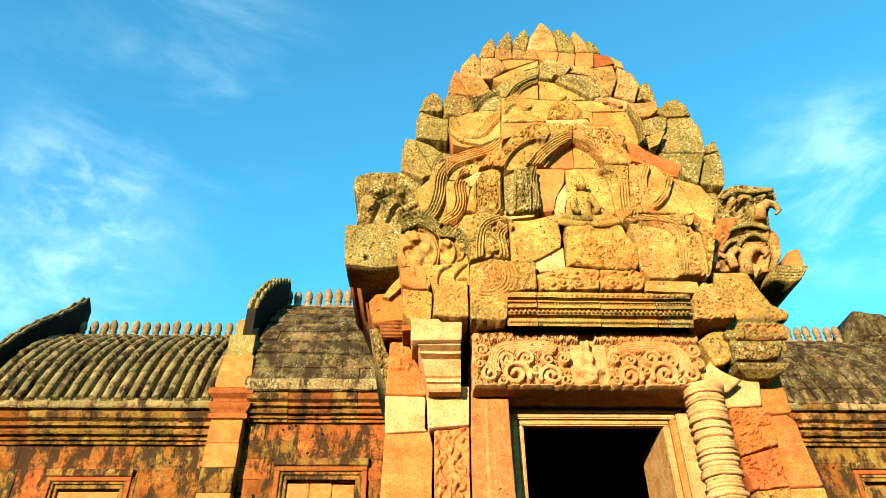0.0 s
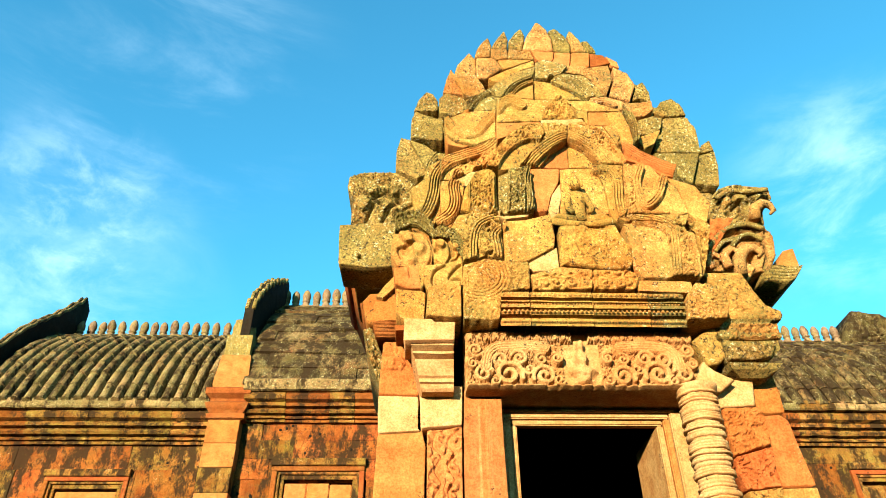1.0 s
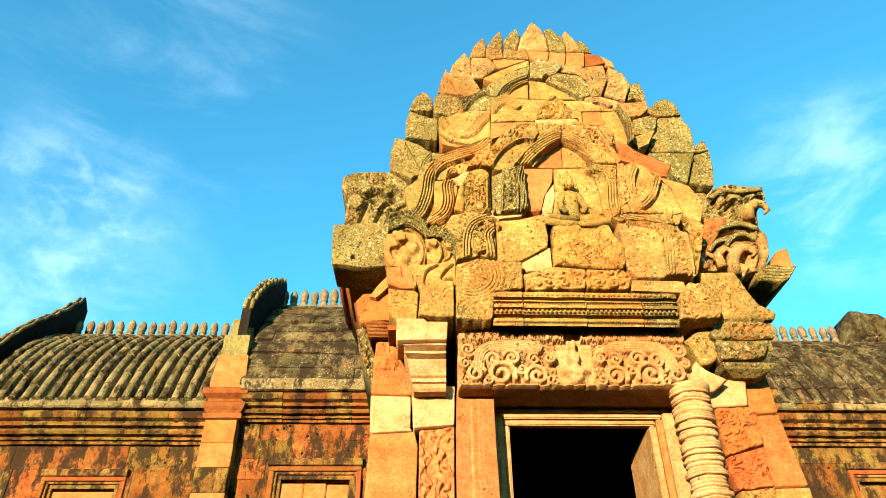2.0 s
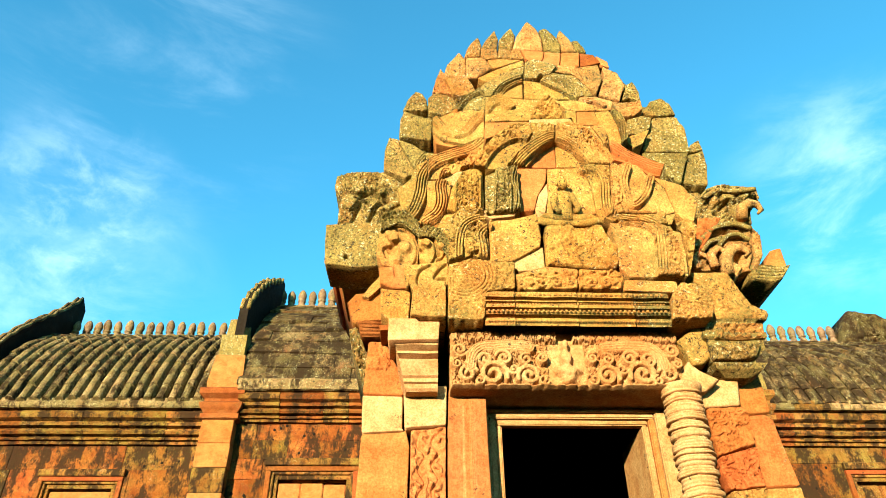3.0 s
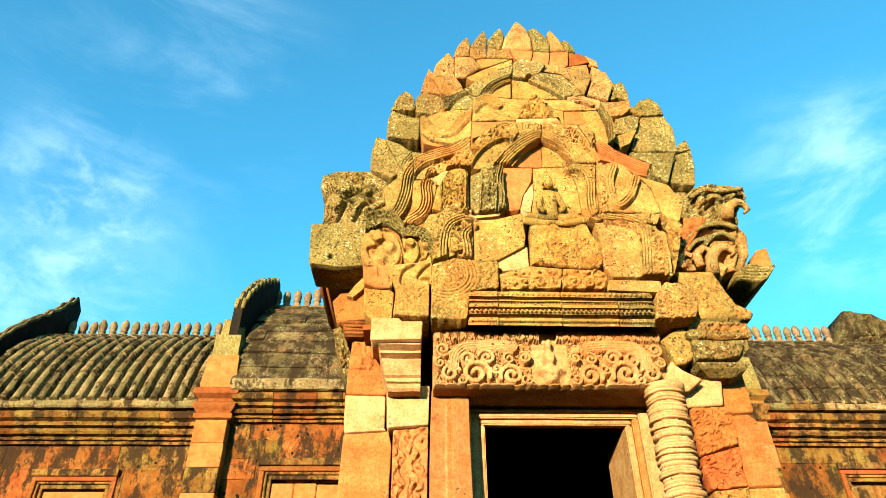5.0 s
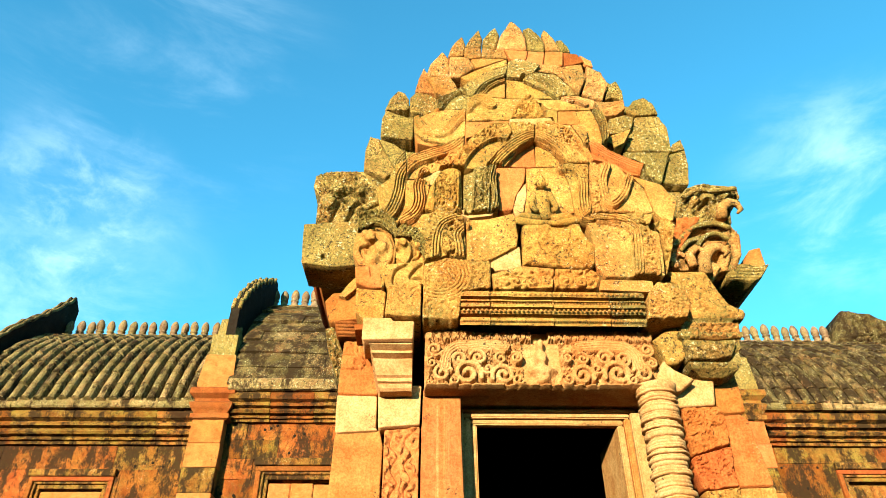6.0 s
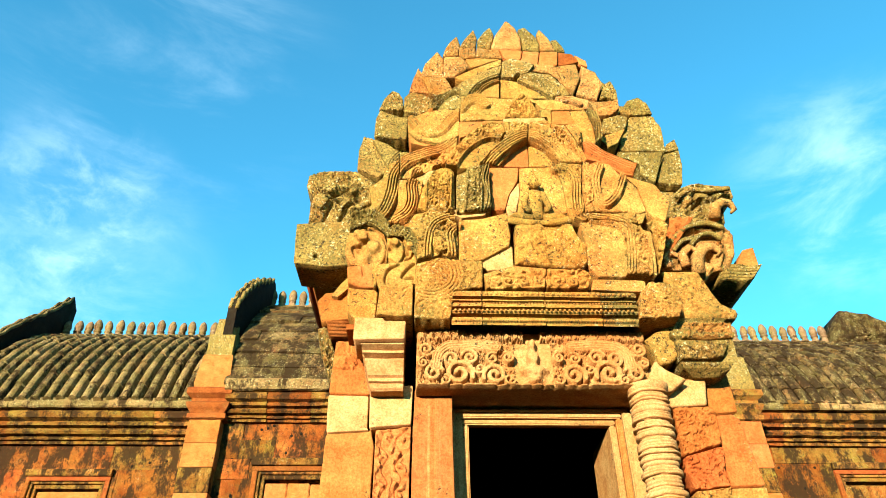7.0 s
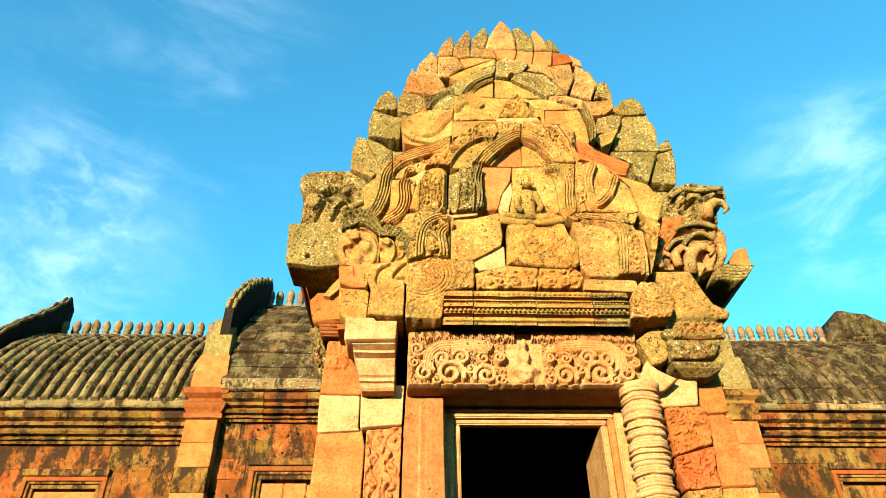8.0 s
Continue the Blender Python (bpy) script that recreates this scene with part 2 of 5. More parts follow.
def stone_mesh(outline, y, depth, relief=plain, height=0.03, n=96, rings=18, edge=0.01, rough=0.012, seed=0, cut=0.05, lean=0.0, gap=0.0):
    """A dressed stone seen from the front: a many-cornered outline in x and z with worn corners, a rounded rim, a carved
    front towards -y and a body that runs back by depth. lean: how far the front falls back per metre of height."""
    p = np.array(outline, float)
    if sum(p[i - 1][0] * p[i][1] - p[i][0] * p[i - 1][1] for i in range(len(p))) < 0:
        p = p[::-1]
    for _ in range(2):
        q = np.roll(p, -1, axis=0)
        p = np.stack([p + (q - p) * cut, q - (q - p) * cut], 1).reshape(-1, 2)
    seg = np.linalg.norm(np.roll(p, -1, axis=0) - p, axis=1)
    s = np.concatenate([[0], np.cumsum(seg)])
    loop = np.vstack([p, p[:1]])
    at = np.linspace(0, s[-1], n, endpoint=False)
    ring = np.stack([np.interp(at, s, loop[:, 0]), np.interp(at, s, loop[:, 1])], 1)
    wob = vnoise(ring[:, 0], ring[:, 1], 9, seed + 1, 3)[:, None]
    c = p.mean(0)
    ring = ring + (c - ring) / np.linalg.norm(c - ring, axis=1)[:, None] * (gap + rough * 0.5 * (wob + 0.2))
    k = np.linspace(0, 1, rings + 1)[:-1] ** 1.15
    pts = c + (ring - c)[None] * (1 - k)[:, None, None]
    d = k[:, None] * np.linalg.norm(ring - c, axis=1)[None] * 0.85
    x, z = pts[..., 0], pts[..., 1]
    rim = np.clip(1 - d / edge, 0, 1)
    yy = y + lean * (z - c[1]) + edge * (1 - np.sqrt(1 - rim ** 2 * 0.98)) - height * chiselled(relief(x, z)) * np.clip(d / (edge * 1.2), 0, 1)
    yy = yy + rough * vnoise(x, z, 5, seed, 4) + 0.5 * rough * vnoise(x, z, 26, seed + 2, 3)
    verts = [np.stack([x, yy, z], -1).reshape(-1, 3), [[c[0], float(yy[-1].mean()), c[1]]]]
    backs = np.stack([c[0] + (ring[:, 0] - c[0]) * 0.97, np.full(n, y + depth), c[1] + (ring[:, 1] - c[1]) * 0.97], -1)
    verts += [backs, [[c[0], y + depth, c[1]]]]
    verts = np.vstack(verts)
    mid, b0, bc = n * rings, n * rings + 1, n * rings + 1 + n
    faces = []
    for i in range(n):
        j = (i + 1) % n
        for r in range(rings - 1):
            faces.append((r * n + i, r * n + j, (r + 1) * n + j, (r + 1) * n + i))
        faces.append(((rings - 1) * n + i, (rings - 1) * n + j, mid))
        faces.append((j, i, b0 + i, b0 + j))
        faces.append((b0 + j, b0 + i, bc))
    return mesh_from(verts, faces)


def rect_loft(x0, x1, y0, y1, profile, wob=0.0, seed=0, smooth=False):
    """A moulded block: the rectangle x0..x1, y0..y1 grown by each (offset, z) of the profile from the bottom up."""
    verts, faces, per = [], [], 32
    for k, (o, z) in enumerate(profile):
        a, b, c, d = x0 - o, x1 + o, y0 - o, y1 + o
        corners = [(a, c), (b, c), (b, d), (a, d)]
        for i in range(per):
            e, t = divmod(i, per // 4)
            t = t / (per / 4)
            (px, py), (qx, qy) = corners[e], corners[(e + 1) % 4]
            x, y = px + (qx - px) * t, py + (qy - py) * t
            if wob:
                g = Vector((x * 6 + seed, y * 6, z * 6))
                w = noise.noise_vector(g) * wob
                x, y, z2 = x + w.x, y + w.y, z + w.z * 0.5
            else:
                z2 = z
            verts.append((x, y, z2))
    m = len(profile)
    for k in range(m - 1):
        for i in range(per):
            j = (i + 1) % per
            faces.append((k * per + i, k * per + j, (k + 1) * per + j, (k + 1) * per + i))
    faces.append(tuple(range(per - 1, -1, -1)))
    faces.append(tuple((m - 1) * per + i for i in range(per)))
    return mesh_from(verts, faces, smooth)


def mould(x0, x1, profile, step=0.08, wob=0.006, seed=0):
    """A moulding that runs along x: a closed (y, z) profile, worn a little."""
    n = max(2, int((x1 - x0) / step) + 1)
    verts, faces, m = [], [], len(profile)
    for i in range(n + 1):
        x = x0 + (x1 - x0) * i / n
        for k, (y, z) in enumerate(profile):
            w = noise.noise_vector(Vector((x * 7 + seed, y * 9, z * 9))) * wob
            verts.append((x, y + w.y, z + w.z))
    for i in range(n):
        for k in range(m):
            j = (k + 1) % m
            faces.append((i * m + k, (i + 1) * m + k, (i + 1) * m + j, i * m + j))
    faces.append(tuple(range(m)))
    faces.append(tuple(n * m + k for k in range(m - 1, -1, -1)))
    me = mesh_from(verts, faces, False)
    bm = bmesh.new()
    bm.from_mesh(me)
    bmesh.ops.recalc_face_normals(bm, faces=bm.faces)
    bm.to_mesh(me)
    bm.free()
    return me


def lathe(profile, n=24, squash=1.0):
    verts, faces = [], []
    for r, z in profile:
        for i in range(n):
            a = 2 * math.pi * i / n
            verts.append((r * math.cos(a), r * math.sin(a) * squash, z))
    for k in range(len(profile) - 1):
        for i in range(n):
            j = (i + 1) % n
            faces.append((k * n + i, k * n + j, (k + 1) * n + j, (k + 1) * n + i))
    faces.append(tuple(range(n - 1, -1, -1)))
    faces.append(tuple((len(profile) - 1) * n + i for i in range(n)))
    return mesh_from(verts, faces)


def block(x0, x1, y0, y1, z0, z1, worn=0.02, wob=0.008, seed=0, cuts=5):
    """A squared stone with worn edges and a slightly uneven face."""
    bm = bmesh.new()
    bmesh.ops.create_cube(bm, size=1.0)
    for v in bm.verts:
        v.co = Vector(((x0 + x1) / 2 + v.co.x * (x1 - x0), (y0 + y1) / 2 + v.co.y * (y1 - y0), (z0 + z1) / 2 + v.co.z * (z1 - z0)))
    if worn:
        bmesh.ops.bevel(bm, geom=bm.edges[:], offset=min(worn, (x1 - x0) * 0.3, (y1 - y0) * 0.3, (z1 - z0) * 0.3), segments=2, affect="EDGES")
    if cuts:
        bmesh.ops.subdivide_edges(bm, edges=[e for e in bm.edges if e.calc_length() > 0.12], cuts=cuts, use_grid_fill=True)
    if wob:
        for v in bm.verts:
            v.co += noise.noise_vector(v.co * 5 + Vector((seed * 3.1, 0, 0))) * wob + noise.noise_vector(v.co * 17) * wob * 0.5
    bmesh.ops.recalc_face_normals(bm, faces=bm.faces[:])
    me = bpy.data.meshes.new("block")
    bm.to_mesh(me)
    bm.free()
    me.polygons.foreach_set("use_smooth", [False] * len(me.polygons))
    return me


def tube(points, radii, n=10, flat=1.0):
    """A tapering rounded body along a path."""
    pts = [Vector(q) for q in points]
    verts, faces = [], []
    for k, q in enumerate(pts):
        t = (pts[min(k + 1, len(pts) - 1)] - pts[max(k - 1, 0)]).normalized()
        side = t.cross(Vector((0, -1, 0)))
        side = side.normalized() if side.length > 1e-4 else Vector((1, 0, 0))
        other = t.cross(side).normalized()
        for i in range(n):
            a = 2 * math.pi * i / n
            verts.append(q + (side * math.cos(a) + other * math.sin(a) * flat) * radii[k])
    for k in range(len(pts) - 1):
        for i in range(n):
            j = (i + 1) % n
            faces.append((k * n + i, k * n + j, (k + 1) * n + j, (k + 1) * n + i))
    faces += [tuple(range(n - 1, -1, -1)), tuple((len(pts) - 1) * n + i for i in range(n))]
    me = mesh_from(verts, faces)
    bm = bmesh.new()
    bm.from_mesh(me)
    bmesh.ops.recalc_face_normals(bm, faces=bm.faces[:])
    bm.to_mesh(me)
    bm.free()
    return me


def joined(meshes):
    bm = bmesh.new()
    for me in meshes:
        bm.from_mesh(me)
        bpy.data.meshes.remove(me)
    out = bpy.data.meshes.new("joined")
    bm.to_mesh(out)
    bm.free()
    return out


# ---- ground ----
ground = mesh_from([(-1500, -1500, 0), (1500, -1500, 0), (1500, 1500, 0), (-1500, 1500, 0)], [(0, 1, 2, 3)], False)
tagged(part("ground", ground, EARTH), "reddish bare earth of the temple courtyard", "ground", kind="structure")

# added wall behind the camera, unseen: cuts bounce and horizon light under the overhangs
shade_wall = block(-32, 32, -14.9, -14.0, 0, 5.0, 0.05, 0.0, 0, 0)
tagged(part("wall_south", shade_wall, EARTH), "added unseen dark wall that keeps sun and low sky off the ground", "wall", kind="structure")


# ---- gallery behind ----
INNER_Y, OUTER_Y = 14.15, 15.6


def vault_curve(ye, ze, yr, zr, bulge=0.55):
    """A pointed vault from the eave to the ridge: place and slope for a share 0 to 1 of the way up."""
    def at(t):
        a = t * math.pi / 2
        y = ye + (yr - ye) * (bulge * (1 - math.cos(a)) + (1 - bulge) * t)
        z = ze + (zr - ze) * (bulge * math.sin(a) + (1 - bulge) * t)
        return y, z
    return at


def tile_mesh(width, length, bulge, thick):
    """A roof stone lying in x and y, its face rounded across by bulge, 12 faces or so."""
    n = 6
    verts, faces = [], []
    for y in (-length / 2, length / 2):
        for i in range(n + 1):
            u = i / n * 2 - 1
            verts.append((u * width / 2, y, bulge * math.sqrt(max(0, 1 - u * u * 0.96)) - bulge * 0.2))
        verts += [(width / 2, y, -thick), (-width / 2, y, -thick)]
    m = n + 3
    for i in range(m):
        j = (i + 1) % m
        faces.append((i, j, m + j, m + i))
    faces += [tuple(range(m - 1, -1, -1)), tuple(range(m, 2 * m))]
    return mesh_from(verts, faces, False)


def roof(parent, x0, x1, curve, columns, rows, bulge, jitter, stagger, seed, name="roof_stone", material=None):
    rng = random.Random(seed)
    w = (x1 - x0) / columns
    length = sum((Vector((0, *curve((k + 1) / 40))) - Vector((0, *curve(k / 40)))).length for k in range(40)) / rows
    meshes = [tile_mesh(w * (0.80 if bulge > 0.1 else 0.86 if bulge > 0.05 else 0.985), length * q, bulge, 0.12) for q in (0.96, 1.0, 1.03)]
    for me in meshes:
        me.materials.append(material or ROOF)
    for r in range(rows):
        (ya, za), (yb, zb) = curve(r / rows), curve((r + 1) / rows)
        slope = math.degrees(math.atan2(zb - za, yb - ya))
        shift = (r % 2) * 0.5 * stagger
        for c in range(columns + (1 if shift else 0)):
            x = x0 + w * (c + 0.5 - shift)
            half = x < x0 + 0.1 * w or x > x1 - 0.1 * w
            if half:
                x = x0 + 0.25 * w if x < x0 + 0.1 * w else x1 - 0.25 * w
            ob = new(name, rng.choice(meshes))
            ob.parent = parent
            ob.matrix_basis = pose(x + rng.uniform(-1, 1) * jitter * 0.3, (ya + yb) / 2, (za + zb) / 2 + rng.uniform(-1, 1) * jitter,
                                   slope + rng.uniform(-40, 40) * jitter + (-4.0 if bulge < 0.03 else -3.0), rng.uniform(-60, 60) * jitter, rng.uniform(-15, 15) * jitter) @ Matrix.Diagonal((0.5 if half else 1.0, 1.0, 1.0, 1.0))
    # the closed shell under the roof stones; its near-black colour paints the shade in the gaps
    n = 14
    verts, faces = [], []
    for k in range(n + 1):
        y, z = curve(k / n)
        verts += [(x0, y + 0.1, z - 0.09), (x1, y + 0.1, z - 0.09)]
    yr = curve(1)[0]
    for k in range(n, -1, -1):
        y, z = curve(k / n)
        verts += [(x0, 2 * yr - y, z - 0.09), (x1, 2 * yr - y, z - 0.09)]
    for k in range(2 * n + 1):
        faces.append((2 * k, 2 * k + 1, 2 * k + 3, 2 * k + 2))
    part("roof_shell", mesh_from(verts, faces, True), SHADE_BLACK, parent)


FINIAL_MESH = lathe([(0.075, 0.0), (0.10, 0.03), (0.108, 0.10), (0.098, 0.16), (0.072, 0.19), (0.078, 0.21), (0.112, 0.225), (0.116, 0.255), (0.085, 0.275), (0.088, 0.29), (0.118, 0.35),
                     (0.122, 0.42), (0.108, 0.50), (0.078, 0.57), (0.04, 0.62), (0.005, 0.64)], 14)


def ridge(parent, x0, x1, y, z, spacing, seed, drop=()):
    rng = random.Random(seed)
    part("ridge_course", mould(x0, x1, [(y - 0.22, z - 0.25), (y - 0.22, z - 0.08), (y - 0.16, z - 0.06), (y - 0.16, z), (y - 0.2, z + 0.02),
                                      (y - 0.2, z + 0.09), (y + 0.2, z + 0.09), (y + 0.22, z - 0.25)], 0.25, 0.015, seed), FINIAL, parent)
    FINIAL_MESH.materials.clear()
    FINIAL_MESH.materials.append(FINIAL)
    count = int((x1 - x0) / spacing)
    for i in range(count):
        if i in drop:
            continue
        ob = new("finial", FINIAL_MESH)
        ob.parent = parent
        ob.matrix_basis = pose(x0 + spacing * (i + 0.5), y, z + 0.085, rng.uniform(-4, 4), rng.uniform(-4, 4), rng.uniform(0, 360)) @ Matrix.Scale(rng.uniform(0.93, 1.04), 4)


def gable(parent, x0, x1, curve, over, tip, material, seed, start=0.0):
    """An end slab that stands up above the vault and ends in a horn over the ridge; front and back alike."""
    n = 26
    top = []
    for k in range(n + 1):
        t = start + (1 - start) * k / n
        y, z = curve(t)
        lift = over * ((0.8 + 0.2 * t) if start else max(0.2, t ** 1.4)) + tip * max(0, t - 0.7) ** 2 / 0.09
        step = (0.09 if start else 0.04) * math.sin(k * 2.4 + seed)
        top.append((y - over * 0.55 * (1 - t), z + lift + step))
    yr = curve(1)[0]
    base = curve(start)[1] - 0.3
    front = top + [(yr + 0.35, top[-1][1] - 0.25), (yr + 0.4, base)]
    profile = [(top[0][0], base)] + front
    verts = [(x, y, z) for x in (x0, x1) for y, z in profile]
    m = len(profile)
    verts = [(v[0] + noise.noise(Vector(v) * 3 + Vector((seed, 0, 0))) * 0.05, v[1], v[2]) for v in verts]
    faces = [(i, (i + 1) % m, m + (i + 1) % m, m + i) for i in range(m)]
    faces += [tuple(range(m - 1, -1, -1)), tuple(range(m, 2 * m))]
    me = mesh_from(verts, faces, False)
    bm = bmesh.new()
    bm.from_mesh(me)
    bmesh.ops.recalc_face_normals(bm, faces=bm.faces[:])
    bm.to_mesh(me)
    bm.free()
    # left slabs: face shade put into a near-black colour; copings keep the lit edge
    slab = part("gable_end", me, SHADE_BLACK if x1 < 0 else ROOF, parent)
    for xm in (x0 + 0.03, x1 - 0.03):
        part("coping", tube([(xm, y, z) for y, z in top], [0.05 + 0.004 * math.sin(k * 1.9) for k in range(len(top))], 8), material, slab)


def cornice_profile(y, z0, z1, out=0.45):
    """Stacked bands of an eaves cornice in front of a wall at y."""
    h = (z1 - z0) / 10
    steps = [(0.10, 0), (0.10, 1.0), (0.18, 1.1), (0.18, 1.7), (0.13, 1.8), (0.13, 2.3), (0.26, 2.6), (0.30, 3.3), (0.26, 4.0), (0.20, 4.2),
             (0.20, 4.7), (0.34, 5.0), (0.34, 5.9), (0.28, 6.1), (0.28, 6.6), (0.42, 7.2), (0.45, 8.6), (0.40, 9.8), (0.30, 10)]
    return [(y - o * out / 0.45, z0 + k * h) for o, k in steps] + [(y + 0.4, z1), (y + 0.4, z0)]


def courses(parent, x0, x1, y, zs, seed, materials, holes=(), name="wall_stone", width=1.25, thick=0.35):
    """Coursed wall stones with open joints, each a piece of its own. holes: (x0, x1, z0, z1) kept clear."""
    rng = random.Random(seed)
    for z0, z1 in zip(zs, zs[1:]):
        edges, x = [x0], x0 + rng.uniform(0.4, 1.0) * width
        while x < x1 - 0.35 * width:
            edges.append(x)
            x += width * rng.uniform(0.65, 1.35)
        edges.append(x1)
        spans = []
        for a, b in zip(edges, edges[1:]):
            pieces = [(a, b)]
            for h0, h1, g0, g1 in holes:
                if g0 < z1 - 0.05 and g1 > z0 + 0.05:
                    pieces = [q for s, e in pieces for q in ((s, min(e, h0)), (max(s, h1), e)) if q[1] - q[0] > 0.06]
            spans += pieces
        for a, b in spans:
            g = 0.001
            me = block(a + g, b - g, y + rng.uniform(-0.015, 0.015), y + thick, z0 + g, z1 - g, 0.006, 0.008, rng.random() * 9, 2)
            part(name, me, rng.choice(materials), parent)


def window(parent, x0, x1, z0, z1, y, pane_material, pegs=0):
    """A stepped stone frame round a walled-up opening; x0..x1, z1 are the frame's outside."""
    w = part("window", mould(x0, x1, [(y - 0.10, z1 - 0.16), (y - 0.12, z1 - 0.14), (y - 0.12, z1 - 0.02), (y - 0.08, z1), (y + 0.3, z1), (y + 0.3, z1 - 0.16)], 0.3, 0.004), GALLERY_TAN, parent,
             "stepped sandstone window frame with a walled-up opening")
    for k, (inset, push, wide) in enumerate(((0.02, 0.06, 0.10), (0.10, 0.01, 0.08), (0.17, -0.05, 0.09))):
        a, b, t = x0 + inset, x1 - inset, z1 - 0.16 - k * 0.075
        for name, me in (("frame_head", block(a, b, y - push, y + 0.3, t - wide, t, 0.01, 0.003, k, 3)),
                         ("frame_jamb", block(a, a + wide, y - push - 0.002, y + 0.3, z0, t - wide, 0.01, 0.003, k, 2)),
                         ("frame_jamb", block(b - wide, b, y - push - 0.002, y + 0.3, z0, t - wide, 0.01, 0.003, k + 3, 2))):
            part(name, me, RED if k == 0 else GALLERY_TAN, w)
    a, b, t = x0 + 0.27, x1 - 0.27, z1 - 0.42
    rng = random.Random(pegs + 3)
    n = 1 if pegs else 3
    for i in range(n):
        s, e = a + (b - a) * i / n, a + (b - a) * (i + 1) / n
        me = block(s + 0.004, e - 0.004, y + 0.10 + rng.uniform(0, 0.02), y + 0.5, z0, t - 0.05 + rng.uniform(-0.02, 0.02), 0.015, 0.006, i, 3)
        part("blocking_stone", me, pane_material, w)
    # peg holes are black discs, their dark insides put in as colour
    for i in range(pegs):
        me = lathe([(0.035, -0.03), (0.035, 0.03)], 12)
        ob = part("peg_hole", me, SHADE_BLACK, w)
        ob.matrix_basis = pose(a + (b - a) * (i + 0.7) / (pegs + 0.4), y + 0.10, t - 0.22, 90)


def dowels(parent, x0, x1, y, z0, z1, wx, wz, count, seed):
    """Small drilled lifting holes in the wall stones, none on the window: black plugs, the shade inside given as
    colour.
    """
    rng = random.Random(seed)
    me = lathe([(0.028, -0.03), (0.03, 0.025)], 10)
    me.materials.append(SHADE_BLACK)
    while count:
        x, z = rng.uniform(x0, x1), rng.uniform(z0, z1)
        if z < wz + 0.1 and wx[0] - 0.1 < x < wx[1] + 0.1:
            continue
        ob = new("dowel_hole", me)
        ob.parent, ob.matrix_basis = parent, pose(x, y + 0.024, z, 90)
        count -= 1


def wing_outer(side):
    """The longer outer wing with its ribbed roof; side -1 or 1."""
    x0, x1 = (-17.0, -4.9) if side < 0 else (7.9, 20.0)
    gx = -10.5 if side < 0 else 13.6
    word = "ribbed" if side < 0 else "tiled"
    w = thing("gallery_wing", f"stained red sandstone gallery wing with mossy {word} stone roof", "building", "gallery wings")
    zc = 7.0
    curve = vault_curve(15.05, 7.86, 18.4, 11.15)
    wx = (-8.36, -6.47) if side < 0 else (9.86, 11.9)
    wz = 6.45 if side < 0 else 6.62
    win = (wx[0] + 0.02, wx[1] - 0.02, 0, wz)
    courses(w, x0, x1, OUTER_Y, [3.4, 4.0, 4.55, 5.1, 5.75, wz, zc], 5 + side, [GALLERY, GALLERY, GALLERY, GALLERY_TAN], [win])
    part("wall_core", block(x0, wx[0] + 0.3, OUTER_Y + 0.3, OUTER_Y + 0.8, 0, 7.9, 0, 0, 0, 0), GALLERY, w)
    part("wall_core", block(wx[1] - 0.3, x1, OUTER_Y + 0.3, OUTER_Y + 0.8, 0, 7.9, 0, 0, 0, 0), GALLERY, w)
    part("wall_core", block(wx[0] + 0.3, wx[1] - 0.3, OUTER_Y + 0.55, OUTER_Y + 0.8, 0, 7.9, 0, 0, 0, 0), GALLERY, w)
    part("wall_base", block(x0, x1, OUTER_Y - 0.3, OUTER_Y + 0.4, 0, 3.4, 0.03, 0.01, 0, 3), GALLERY, w)
    window(w, *wx, 3.4, wz, OUTER_Y, ORANGE if side < 0 else GALLERY_TAN, 5 if side < 0 else 0)
    rng = random.Random(3 + side)
    x = x0
    while x < x1 - 0.3:
        e = min(x1, x + rng.uniform(0.8, 1.5))
        part("cornice_stone", mould(x + 0.005, e - 0.005, cornice_profile(OUTER_Y + rng.uniform(-0.015, 0.015), zc, 7.72), 0.16, 0.012, x), rng.choice([GALLERY_TAN, GALLERY, GALLERY_TAN]), w)
        part("eave_stone", mould(x + 0.004, e - 0.004, [(OUTER_Y - 0.55, 7.70), (OUTER_Y - 0.58, 7.74), (OUTER_Y - 0.56, 7.93), (OUTER_Y - 0.45, 7.96), (OUTER_Y + 0.3, 7.98), (OUTER_Y + 0.3, 7.70)],
                                 0.2, 0.02, x + 3), ROOF if rng.random() < 0.7 else GALLERY_TAN, w)
        x = e
    if side < 0:
        roof(w, gx + 0.2, x1, curve, 19, 11, 0.17, 0.02, 0, 11)
    else:
        roof(w, x0, gx - 0.2, curve, 19, 10, 0.06, 0.026, 0.3, 12, material=ROOF_DARK)
    ridge(w, gx + 0.1 if side < 0 else x0, x1 if side < 0 else gx - 0.4, 18.4, 11.12, 0.31, 4)
    if side < 0:
        gable(w, gx - 0.05, gx + (0.15 if side < 0 else 0.8), curve, 1.0 if side < 0 else 0.9, 0.45 if side < 0 else 0.2, ROOF, 2 + side)
    else:
        end = stone_mesh([(12.59, 11.01), (12.92, 11.78), (13.20, 12.18), (13.48, 12.12), (14.02, 12.04), (14.72, 11.62), (15.15, 10.57), (14.60, 9.33), (13.31, 10.20)], 17.9, 1.1, foliage(0.45, 4), 0.16, 120, 24, 0.2, 0.05, 3)
        part("gable_end", end, ROOF_DARK, w)
    dowels(w, (x0 + 5 if side < 0 else x0 + 0.3), (x1 if side < 0 else x0 + 5), OUTER_Y, 5.0, zc - 0.1, wx, wz, 16 if side < 0 else 6, 5 + side)
    part("back_wall", block(x0, x1, 21.0, 21.6, 0, 8.0, 0, 0, 0, 0), GALLERY, w)


